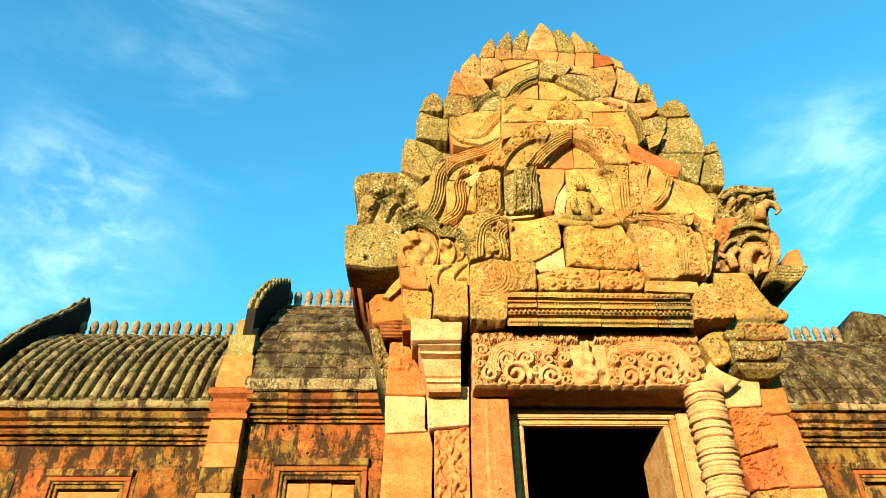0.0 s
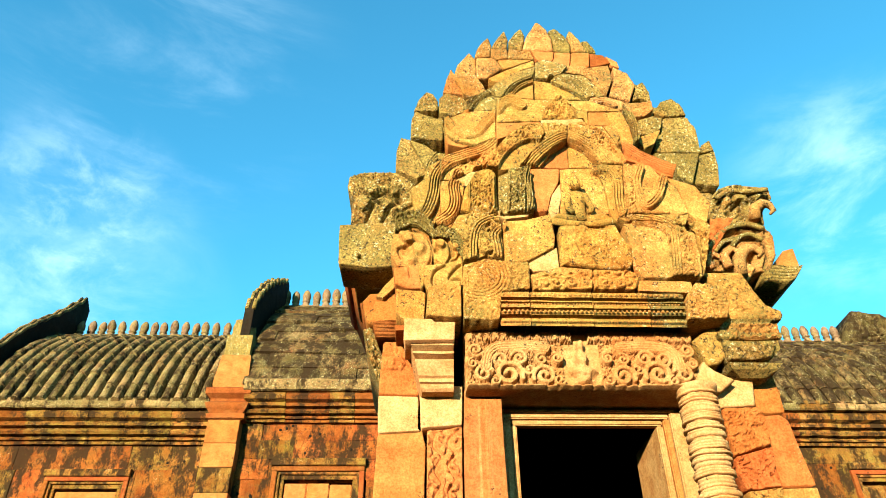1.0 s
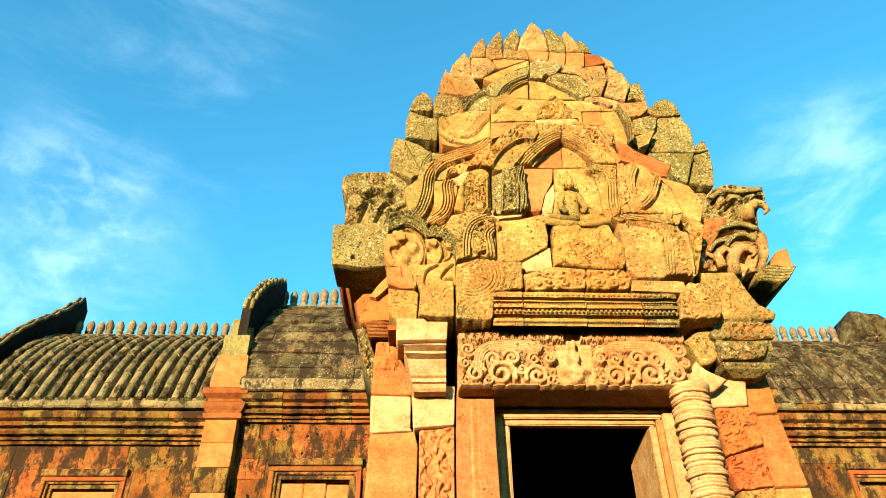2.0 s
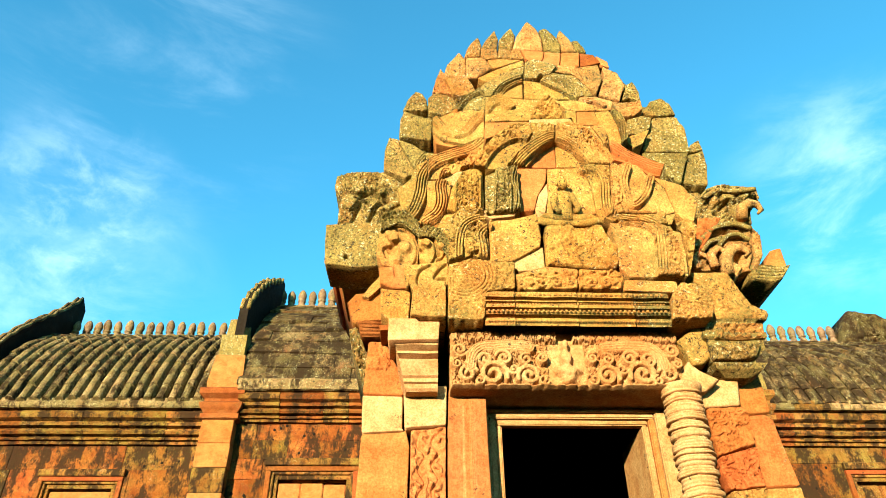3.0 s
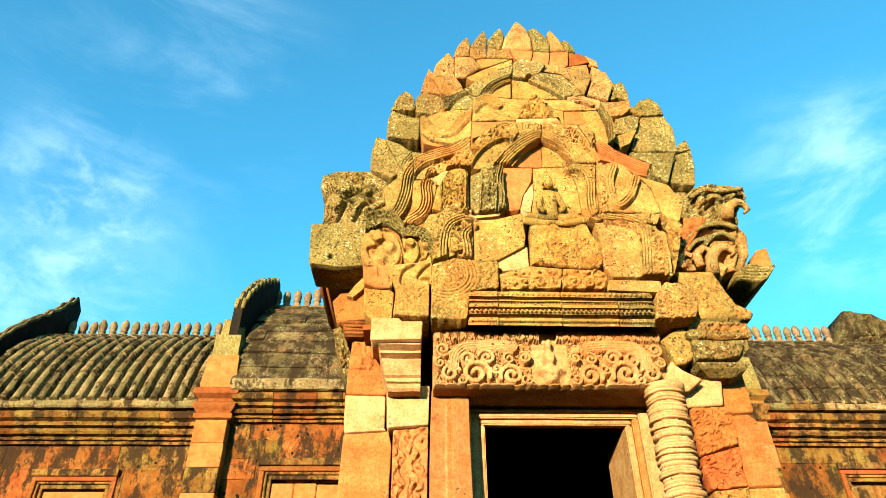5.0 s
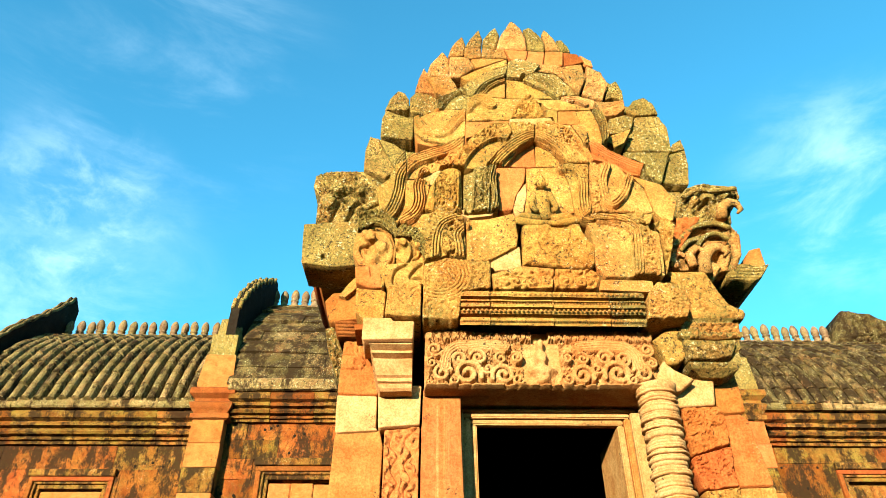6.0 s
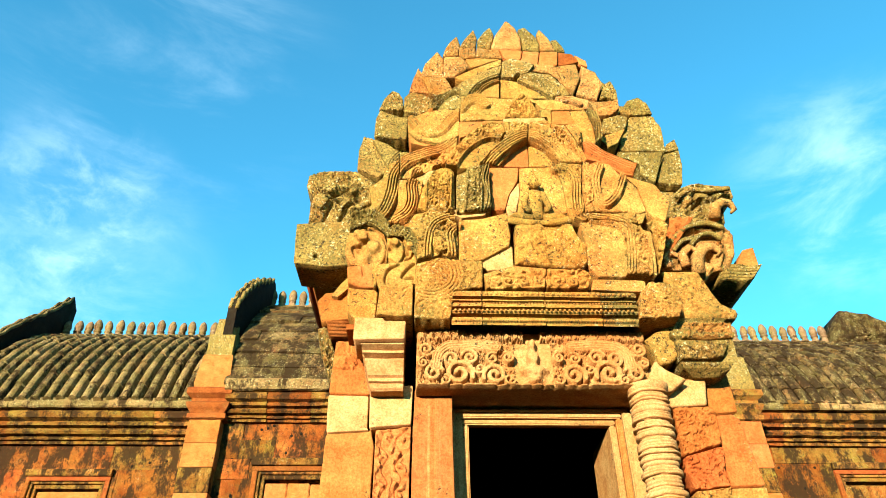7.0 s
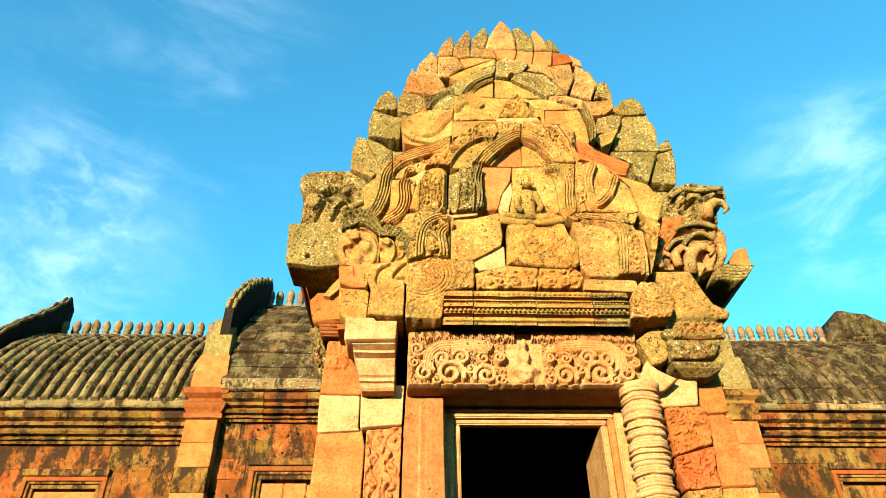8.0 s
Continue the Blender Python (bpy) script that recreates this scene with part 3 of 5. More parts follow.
def bay_inner(side):
    """The bay next to the porch, higher and set forward, closed by a gable pier."""
    x0, x1 = (-4.45, 0.2) if side < 0 else (2.6, 7.65)
    w = thing("gallery_bay", "stained orange sandstone gallery bay with large mossy roof blocks", "building", "gallery bays")
    curve = vault_curve(13.74, 7.72, 17.1, 11.5)
    wx = (-3.05, -1.13) if side < 0 else (4.2, 6.1)
    win = (wx[0] + 0.02, wx[1] - 0.02, 0, 6.22)
    courses(w, x0 + (0.6 if side < 0 else 0), x1 - (0 if side < 0 else 0.6), INNER_Y, [3.4, 4.1, 4.75, 5.4, 5.8, 6.22, 6.62, 7.02], 21 + side, [GALLERY, GALLERY_TAN, GALLERY, GALLERY], [win], width=0.8)
    for a, b, y in ((x0, wx[0] + 0.3, 0.3), (wx[1] - 0.3, x1, 0.3), (wx[0] + 0.3, wx[1] - 0.3, 0.55)):
        part("wall_core", block(a, b, INNER_Y + y, INNER_Y + 0.9, 0, 7.5, 0, 0, 0, 0), GALLERY, w)
    part("wall_base", block(x0, x1, INNER_Y - 0.3, INNER_Y + 0.4, 0, 3.4, 0.03, 0.01, 0, 3), GALLERY, w)
    window(w, *wx, 3.4, 6.22, INNER_Y, ORANGE)
    rng = random.Random(31 + side)
    px = x0 if side < 0 else x1 - 0.68
    x = x0 + 0.68 if side < 0 else x0
    end = x1 if side < 0 else x1 - 0.68
    while x < end - 0.3:
        e = min(end, x + rng.uniform(0.5, 1.2))
        part("cornice_stone", mould(x + 0.005, e - 0.005, cornice_profile(INNER_Y + rng.uniform(-0.02, 0.02), 6.98, 7.56, 0.38), 0.14, 0.012, x), rng.choice([GALLERY_TAN, GALLERY, RED]), w)
        x = e
    part("eave_stone", mould(x0 + (0.66 if side < 0 else 0), x1 - (0 if side < 0 else 0.66), [(13.76, 7.56), (13.70, 7.58), (13.68, 7.80), (13.78, 7.86), (14.4, 7.9), (14.4, 7.56)], 0.2, 0.02, 3), ROOF, w)
    # gable pier of squared stones, with its own cornice
    zs = [3.4, 4.1, 4.85, 5.45, 5.95, 6.45, 6.95]
    for i, (a, b) in enumerate(zip(zs, zs[1:])):
        part("pier_stone", block(px, px + (0.66 if i % 2 else 0.67), 13.85, 14.5, a + 0.006, b - 0.004, 0.008, 0.008, i, 3), (ORANGE, TERRACOTTA, ORANGE, GALLERY_TAN)[i % 4], w)
    part("pier_cornice", rect_loft(px + 0.02, px + 0.66, 13.9, 14.6, [(0.0, 6.95), (0.08, 6.98), (0.08, 7.08), (0.03, 7.1), (0.1, 7.2), (0.14, 7.3), (0.05, 7.36), (0.05, 7.42), (0.16, 7.5), (0.16, 7.62), (0.1, 7.66)], 0.015, 2), RED if side < 0 else GALLERY_TAN, w)
    part("pier_stone", rect_loft(px + 0.03, px + 0.66, 13.85, 14.7, [(0.05, 7.66), (0.06, 7.75), (0.0, 8.42), (-0.02, 8.45)], 0.02, 4), ORANGE if side < 0 else MOSSY, w)
    part("pier_stone", rect_loft(px + 0.03, px + 0.60, 13.95, 14.8, [(0.0, 8.46), (0.0, 9.0), (-0.12, 9.06)], 0.02, 7), MOSSY, w)
    part("pier_stone", rect_loft(px + 0.06, px + 0.50, 14.1, 15.0, [(0.0, 9.07), (-0.03, 9.5), (-0.1, 9.55)], 0.03, 9), MOSSY, w)
    roof(w, x0 + (0.6 if side < 0 else 0), x1 - (0 if side < 0 else 0.6), curve, 5, 11, 0.02, 0.03, 1.0, 41 + side, "roof_block", ROOF_DARK)
    ridge(w, x0 + 0.35 if side < 0 else x0, x1 if side < 0 else x1 - 0.35, 17.1, 11.46, 0.29, 8)
    gable(w, px + 0.28, px + 0.5, curve, 0.8 if side < 0 else 0.5, 0.15 if side < 0 else 0.1, MOSSY, 6 + side, 0.3)
    dowels(w, x0 + 0.7 if side < 0 else x0, x1 if side < 0 else x1 - 0.7, INNER_Y, 5.0, 6.95, wx, 6.22, 18 if side < 0 else 6, 9 + side)
    part("back_wall", block(x0, x1, 20.2, 20.8, 0, 8.0, 0, 0, 0, 0), GALLERY, w)


for flank in (-1, 1):
    wing_outer(flank)
    bay_inner(flank)


# ---- porch tower ----
porch = thing("temple_porch", "carved yellow sandstone temple porch, tiered pediments, lotus crown", "temple porch")
WALL = 5.12
DOOR_TOP = 4.6


def bumps(*spots, base=None, amount=1.0):
    """Rounded knobs (positive) and holes (negative) at (x, z, radius, height), over another carving."""
    def h(x, z):
        out = base(x, z) * amount if base else np.zeros(np.shape(x))
        for bx, bz, r, v in spots:
            g = np.exp(-((x - bx) ** 2 + (z - bz) ** 2) / (r * r))
            out = out * (1 - g * 0.8) + v * g
        return out
    return h


def grooves(lines, width=0.018, depth=4.0, base=plain, amount=1.0):
    """Dark cuts along smooth lines, over another carving."""
    trails = [trail(q) for q in lines]

    def h(x, z):
        out = base(x, z) * amount
        for q in trails:
            d, _ = from_trail(q, x, z)
            out = out - depth * np.exp(-(d / width) ** 2)
        return out
    return h


def shape(name, outline, y, depth, material, carving=plain, height=0.03, label="", n=96, rings=18, edge=0.006, rough=0.007, cut=0.025, lean=0.0, under=None):
    if carving is plain and material in (MOSSY, CROWN):
        carving, height, n, rings = foliage(0.06, len(outline)), 0.014, max(n, 110), max(rings, 20)
    if name in ("wall_stone", "pilaster", "jamb", "capital_block"):
        rough = 0.006
    seed = round(outline[0][0] * 7.3 + outline[0][1] * 3.1 + len(outline), 2)
    tight = name.startswith(("serpent_h", "serpent_c", "serpent_n", "serpent_bl", "bracket", "side", "capital_face", "corbel"))
    return part(name, stone_mesh(outline, y, depth, carving, height, n, rings, edge, rough, seed, cut, lean, -0.010 if tight else 0.0), material, under or porch, label)


def panel_mesh(x0, x1, z0, z1, y, depth, relief, height, step=0.008, edge=0.03, seed=0):
    """A carved slab: a fine grid for its front, plain sides and back."""
    nx, nz = int((x1 - x0) / step), int((z1 - z0) / step)
    x, z = np.meshgrid(np.linspace(x0, x1, nx), np.linspace(z0, z1, nz), indexing="ij")
    d = np.minimum(np.minimum(x - x0, x1 - x), np.minimum(z - z0, z1 - z))
    fade = np.clip(d / edge, 0, 1)
    yy = y + edge * (1 - np.sqrt(1 - (1 - fade) ** 2)) - height * chiselled(relief(x, z)) * np.clip(d / 0.02, 0, 1) + 0.006 * vnoise(x, z, 6, seed, 3)
    front = np.stack([x, yy, z], -1).reshape(-1, 3)
    border = [i * nz for i in range(nx)] + [(nx - 1) * nz + j for j in range(1, nz)] + [i * nz + nz - 1 for i in range(nx - 2, -1, -1)] + [j for j in range(nz - 2, 0, -1)]
    rear = front[border].copy()
    rear[:, 1] = y + depth
    faces = [(i * nz + j, (i + 1) * nz + j, (i + 1) * nz + j + 1, i * nz + j + 1) for i in range(nx - 1) for j in range(nz - 1)]
    b, o = len(border), nx * nz
    faces += [(border[(k + 1) % b], border[k], o + k, o + (k + 1) % b) for k in range(b)]
    faces.append(tuple(o + k for k in range(b)))
    return mesh_from(np.vstack([front, rear]), faces)


# carved bands of the pediment: number of fillets and the line they follow; leaf borders: half width and line
BANDS = [
    (5, ((1.00, 5.92), (1.10, 6.06), (1.25, 6.21), (1.44, 6.32), (1.61, 6.23), (1.71, 6.10), (1.78, 5.93))),
    (4, ((1.67, 5.92), (1.80, 5.87), (1.85, 5.71), (1.83, 5.51), (1.84, 5.35), (1.92, 5.27), (2.07, 5.24), (2.22, 5.15), (2.23, 5.00), (2.19, 4.69))),
    (3, ((2.10, 5.93), (2.03, 5.72), (2.06, 5.46), (2.20, 5.57), (2.30, 5.80))),
    (4, ((2.00, 6.31), (2.16, 6.17), (2.36, 6.04), (2.50, 5.98))),
    (5, ((0.78, 6.41), (0.63, 6.23), (0.42, 6.13), (0.25, 6.04), (0.15, 5.89), (0.12, 5.66), (0.07, 5.47), (-0.01, 5.34))),
    (4, ((0.37, 5.90), (0.31, 5.71), (0.32, 5.52), (0.28, 5.37), (0.16, 5.26))),
    (3, ((0.46, 4.78), (0.47, 5.01), (0.52, 5.17), (0.64, 5.25), (0.74, 5.25))),
    (3, ((0.68, 4.80), (0.67, 4.95), (0.66, 5.07), (0.73, 5.15))),
    (3, ((1.04, 5.89), (1.00, 5.71), (1.03, 5.54), (1.00, 5.33))),
    (5, ((0.93, 7.33), (1.03, 7.52), (1.17, 7.64), (1.30, 7.70))),
    (4, ((1.51, 7.75), (1.70, 7.67), (1.87, 7.49), (1.92, 7.35))),
    (5, ((0.80, 6.99), (0.87, 7.09), (0.98, 7.13), (1.07, 7.06))),
    (4, ((0.48, 7.10), (0.55, 7.25), (0.64, 7.38), (0.77, 7.46))),
    (4, ((0.27, 6.91), (0.40, 6.75), (0.57, 6.73), (0.71, 6.93), (0.80, 7.02))),
    (4, ((2.21, 6.98), (2.25, 6.76), (2.23, 6.51))),
    (3, ((1.86, 7.24), (2.02, 7.32), (2.15, 7.25))),
    (3, ((0.18, 6.42), (0.10, 6.29), (0.06, 6.15))),
]
LEAVES = [
    (0.10, ((0.61, 5.92), (0.78, 6.21), (1.01, 6.38), (1.30, 6.39), (1.50, 6.42), (1.73, 6.32), (1.85, 5.97))),
    (0.05, ((1.94, 5.93), (1.96, 5.71), (1.92, 5.51), (1.99, 5.34), (2.26, 5.30))),
    (0.07, ((2.25, 5.18), (2.31, 4.96), (2.29, 4.66))),
    (0.06, ((0.41, 4.78), (0.39, 5.04), (0.49, 5.25), (0.69, 5.30))),
    (0.06, ((0.58, 4.95), (0.59, 5.07), (0.63, 5.15))),
    (0.11, ((0.57, 5.76), (0.56, 5.41))),
    (0.07, ((0.91, 5.85), (0.87, 5.35))),
]


def trail(points, per=9):
    """A smooth line through the points, as many short steps."""
    p = [Vector((*q, 0)) for q in points]
    p = [p[0] * 2 - p[1], *p, p[-1] * 2 - p[-2]]
    out = []
    for a, b, c, d in zip(p, p[1:], p[2:], p[3:]):
        for k in range(per):
            t = k / per
            out.append(0.5 * (2 * b + (c - a) * t + (2 * a - 5 * b + 4 * c - d) * t * t + (3 * b - a - 3 * c + d) * t ** 3))
    out.append(p[-2])
    return np.array([(q.x, q.y) for q in out])


BANDS = [(count, trail(line)) for count, line in BANDS]
LEAVES = [(half, trail(line)) for half, line in LEAVES]


def from_trail(line, x, z):
    """Distance from the line, and how far along it."""
    step = np.concatenate([[0], np.cumsum(np.linalg.norm(np.diff(line, axis=0), axis=1))])
    d, along = np.full(np.shape(x), 9.0), np.zeros(np.shape(x))
    for (ax, az), (bx, bz), s0 in zip(line, line[1:], step):
        ux, uz = bx - ax, bz - az
        size = max(math.hypot(ux, uz), 1e-6)
        t = np.clip(((x - ax) * ux + (z - az) * uz) / size ** 2, 0, 1)
        e = np.hypot(x - ax - ux * t, z - az - uz * t)
        along = np.where(e < d, s0 + t * size, along)
        d = np.minimum(d, e)
    return d, along


def relief(x, z):
    """The carving that runs over the pediment stones: fillets, leaf borders with beads, worn vines between them."""
    worn = np.clip(0.85 + 0.7 * vnoise(x, z, 2.4, 6, 2), 0.25, 1.1)
    out = 0.42 * foliage(0.075, 3)(x, z) * np.clip(0.35 + 1.5 * vnoise(x, z, 2.6, 9, 2), 0.05, 0.9)
    leaf = 0.25 + 0.75 * np.maximum(foliage(0.05, 8)(x, z) * 0.7, scrolls(0.06, 5, 1.4)(x, z) * 0.9)
    for half, line in LEAVES:
        d, along = from_trail(line, x, z)
        rim = np.clip(1 - ((d - half) / 0.012) ** 2, 0, 1) * (0.6 + 0.4 * np.abs(np.sin(along * 95)))
        out = np.where(d < half + 0.012, np.maximum(leaf * np.clip(1.3 - d / half * 0.4, 0.5, 1.2), rim), out)
    for count, line in BANDS:
        d, along = from_trail(line, x, z)
        wide = count * 0.0125
        ridge = np.abs(np.cos(np.pi * d / 0.026)) ** 0.8
        out = np.where(d < wide, 0.2 + 0.75 * ridge, out)
    return out * worn


def lotus_row(x, z):
    """A worn row of hanging petals over a plain band."""
    u = ((x + 0.004 * np.sin(x * 60)) % 0.062) / 0.062 - 0.5
    v = (z - 4.50) / 0.085
    bud = np.clip(1 - (u / 0.46) ** 2 - ((v - 0.75) / 0.62) ** 2, 0, 1) ** 0.5
    return np.clip(bud * np.clip(0.9 + vnoise(x, z, 3.5, 4, 2), 0.1, 1) + 0.25 * foliage(0.07, 5)(x, z), 0, 1)


# masonry behind the facing stones, a room behind the door; near-black colour stands for its shade
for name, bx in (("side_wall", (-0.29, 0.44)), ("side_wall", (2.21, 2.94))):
    part(name, block(*bx, 5.45, 13.7, 0, 4.9, 0.0, 0.0, 0, 0), SHADE_BLACK, porch)
part("head_wall", block(-0.25, 3.01, 5.5, 13.7, 4.902, 5.2, 0, 0, 0, 0), SHADE_BLACK, porch)
part("rear_wall", block(0.44 + 0.002, 2.21 - 0.002, 13.2, 13.7, 0, 4.898, 0, 0, 0, 0), SHADE_BLACK, porch)
part("door_header", block(0.44 + 0.002, 2.21 - 0.002, 5.662, 6.0, DOOR_TOP, 4.898, 0, 0, 0, 0), SHADE_BLACK, porch)
part("plinth", block(-0.9, 3.6, 4.2, 8.9, 0.004, 1.3, 0.04, 0.02, 1, 3), EARTH, porch)
for y0, pl in ((5.3, [(-0.31, 4.56), (-0.29, 5.44), (3.03, 5.48), (2.96, 4.59)]), (5.45, [(-0.03, 5.48), (-0.19, 6.36), (3.11, 6.33), (2.95, 5.52)]), (5.52, [(-0.19, 6.28), (-0.09, 7.32), (0.30, 7.59), (2.77, 7.55), (3.09, 7.32), (3.13, 6.33)]),
               (5.58, [(0.28, 7.33), (0.32, 8.04), (0.66, 8.41), (2.29, 8.40), (2.66, 7.96), (2.74, 7.38)])):
    shape("tier_core", pl, y0 + 0.03, 2.6 - (y0 - 5.3) * 2, MOSSY, n=40, rings=6)

# lower walls, left of the door
shape("wall_stone", [(-0.31, 3.72), (0.01, 3.71), (0.01, 3.44), (0.03, 3.43), (-0.30, 3.41)], WALL, 0.4, PALE)
shape("wall_stone", [(-0.30, 3.40), (0.03, 3.42), (0.04, 3.44), (0.07, 3.31), (0.06, 2.62), (-0.32, 2.62)], WALL, 0.4, ORANGE)
shape("wall_stone", [(0.02, 3.76), (0.36, 3.78), (0.35, 3.46), (0.22, 3.45), (0.03, 3.43)], WALL - 0.05, 0.4, PALE)
shape("pilaster", [(0.08, 3.42), (0.22, 3.43), (0.35, 3.45), (0.34, 2.62), (0.08, 2.62)], WALL - 0.03, 0.4, ORANGE, grooves([((0.15, 3.40), (0.13, 3.30), (0.19, 3.22), (0.14, 3.12), (0.19, 3.02), (0.14, 2.92), (0.19, 2.82), (0.15, 2.70)), ((0.30, 3.40), (0.24, 3.33), (0.29, 3.24), (0.24, 3.15), (0.29, 3.05), (0.24, 2.95), (0.29, 2.85), (0.24, 2.75))], 0.009, 2.5, scrolls(0.11, 3, 1.2), 0.8), 0.03, n=240, rings=40)
shape("wall_stone", [(-0.29, 4.20), (-0.15, 4.21), (-0.11, 4.12), (-0.07, 4.03), (0.02, 3.87), (0.01, 3.73), (-0.31, 3.74)], WALL + 0.02, 0.4, TERRACOTTA, lambda x, z: foliage(0.09)(x, z) * (z > 3.95), 0.025)
shape("jamb", [(0.37, 3.77), (0.67, 3.77), (0.67, 3.35), (0.68, 2.87), (0.36, 2.87), (0.36, 3.35)], 5.11, 0.4, JAMB, rings=24)

# lower walls, right of the door
shape("pilaster", [(2.42, 3.62), (2.71, 3.63), (2.75, 3.57), (2.74, 3.32), (2.43, 3.24), (2.42, 3.45)], 5.12, 0.4, TERRACOTTA, foliage(0.11, 4), 0.03, n=180, rings=34, cut=0.06)
shape("pilaster", [(2.43, 3.23), (2.74, 3.31), (2.72, 3.14), (2.73, 3.00), (2.46, 2.98), (2.43, 3.10)], 5.12, 0.4, TERRACOTTA, foliage(0.11, 6), 0.03, n=180, rings=34, cut=0.06)
shape("pilaster", [(2.46, 2.97), (2.73, 3.00), (2.71, 2.85), (2.46, 2.83)], 5.12, 0.4, YELLOW, foliage(0.1, 8), 0.03)
shape("wall_stone", [(2.78, 3.58), (2.90, 3.59), (2.96, 3.54), (2.99, 3.27), (3.02, 3.03), (2.76, 3.02), (2.75, 3.16), (2.77, 3.34)], 5.17, 0.5, TERRACOTTA)
shape("wall_stone", [(2.75, 3.00), (3.01, 3.01), (3.02, 2.84), (2.73, 2.84)], 5.15, 0.5, YELLOW)
shape("wall_stone", [(2.76, 3.92), (2.95, 4.00), (2.96, 3.81), (2.96, 3.61), (2.79, 3.60), (2.74, 3.67)], 5.18, 0.5, TERRACOTTA)
shape("wall_stone", [(2.32, 3.76), (2.46, 3.85), (2.73, 3.86), (2.69, 3.63), (2.41, 3.61), (2.35, 3.64)], 5.08, 0.4, PALE, edge=0.02)

# ringed colonette
ringed = []
zc, zt = 2.3, 3.69
while zc < zt - 0.02:
    q = random.Random(int(zc * 100))
    hgt = q.choice((0.018, 0.024, 0.042, 0.015, 0.03))
    rad = q.choice((0.134, 0.150, 0.128, 0.156, 0.146))
    ringed += [(rad - 0.014, zc), (rad, zc + hgt * 0.2), (rad, zc + hgt * 0.75), (rad - 0.012, zc + hgt * 0.95)]
    zc += hgt
ringed += [(0.15, zt), (0.165, zt + 0.02), (0.17, zt + 0.05), (0.13, zt + 0.07)]
colonette = part("colonette", lathe(ringed, 32), PALE, porch, "ringed yellow sandstone door colonette")
for v in colonette.data.vertices:
    v.co += noise.noise_vector(v.co * 9) * 0.008 + noise.noise_vector(v.co * 34) * 0.003
colonette.matrix_basis = pose(2.20, 5.02, 0)

# door frame: nested fillets round the opening, deep right reveal
DX0, DX1, DZ = 0.81, 1.96, 3.57
# head block in the darker red: the shade of its underside is in the colour
door_frame = part("door_frame", block(DX0 - 0.14, DX1 + 0.16, 5.40, 5.45, DZ, DZ + 0.09, 0.012, 0.004, 1, 4), RED, porch, "moulded sandstone door frame")
for k, (o, w, push, top) in enumerate(((0.0, 0.05, 0.0, 0.045), (0.052, 0.05, -0.03, 0.045), (0.104, 0.05, -0.055, 0.022))):
    z1 = DZ + (0.0, 0.047, 0.094)[k] + top
    z0 = DZ + (0.0, 0.047, 0.094)[k]
    part("frame_head", block(DX0 - o - w, DX1 + o + w, 5.36 + push, 5.43, z0, z1, 0.01, 0.003, k, 6), LINTEL, door_frame)
    part("frame_jamb", block(DX0 - o - w, DX0 - o, 5.362 + push, 5.9, 2.0, z0 - 0.002, 0.01, 0.003, k, 4), LINTEL, door_frame)
    part("frame_jamb", block(DX1 + o, DX1 + o + w + (0.1 if k == 2 else 0), 5.362 + push, 6.05, 2.0, z0 - 0.002, 0.01, 0.003, k + 5, 4), ORANGE if k == 1 else LINTEL, door_frame)

# carved lintel
LX0, LX1, LZ0, LZ1 = 0.381, 2.241, 3.705, 4.207
LC, LW, LH = (LX0 + LX1) / 2, (LX1 - LX0) / 2, LZ1 - LZ0


def coil(cu, cv, r, turn, start, rounds=1.6):
    """A tendril that winds inwards: a line in (distance from the middle, height)."""
    n = int(rounds * 12)
    pts = []
    for k in range(n + 1):
        a, q = radians(start) + turn * 2 * math.pi * rounds * k / n, r * (1 - 0.78 * k / n)
        pts.append((cu + q * math.cos(a), cv + q * math.sin(a)))
    return np.array(pts)


# one half of the lintel: tendrils and their thickness
TENDRILS = [(coil(0.60, 3.862, 0.115, -1, 200, 1.5), 0.024), (coil(0.655, 3.99, 0.065, 1, -90, 1.3), 0.018), (coil(0.51, 4.00, 0.070, 1, 20, 1.4), 0.018), (coil(0.315, 3.845, 0.095, 1, -20, 1.5), 0.022),
            (coil(0.33, 3.99, 0.055, -1, 120, 1.3), 0.015), (coil(0.205, 4.00, 0.052, 1, 60, 1.5), 0.014), (coil(0.80, 3.86, 0.080, -1, 160, 1.4), 0.018), (coil(0.86, 4.07, 0.065, 1, 200, 1.5), 0.016),
            (coil(0.435, 3.90, 0.048, -1, 0, 1.2), 0.014), (coil(0.71, 3.80, 0.045, 1, 90, 1.2), 0.013), (coil(0.20, 3.81, 0.050, 1, 180, 1.2), 0.014), (coil(0.885, 3.95, 0.045, -1, 90, 1.3), 0.013)]
GARLAND = trail(((0.30, 4.10), (0.45, 4.115), (0.60, 4.11), (0.70, 4.09), (0.76, 4.02), (0.78, 3.92)))


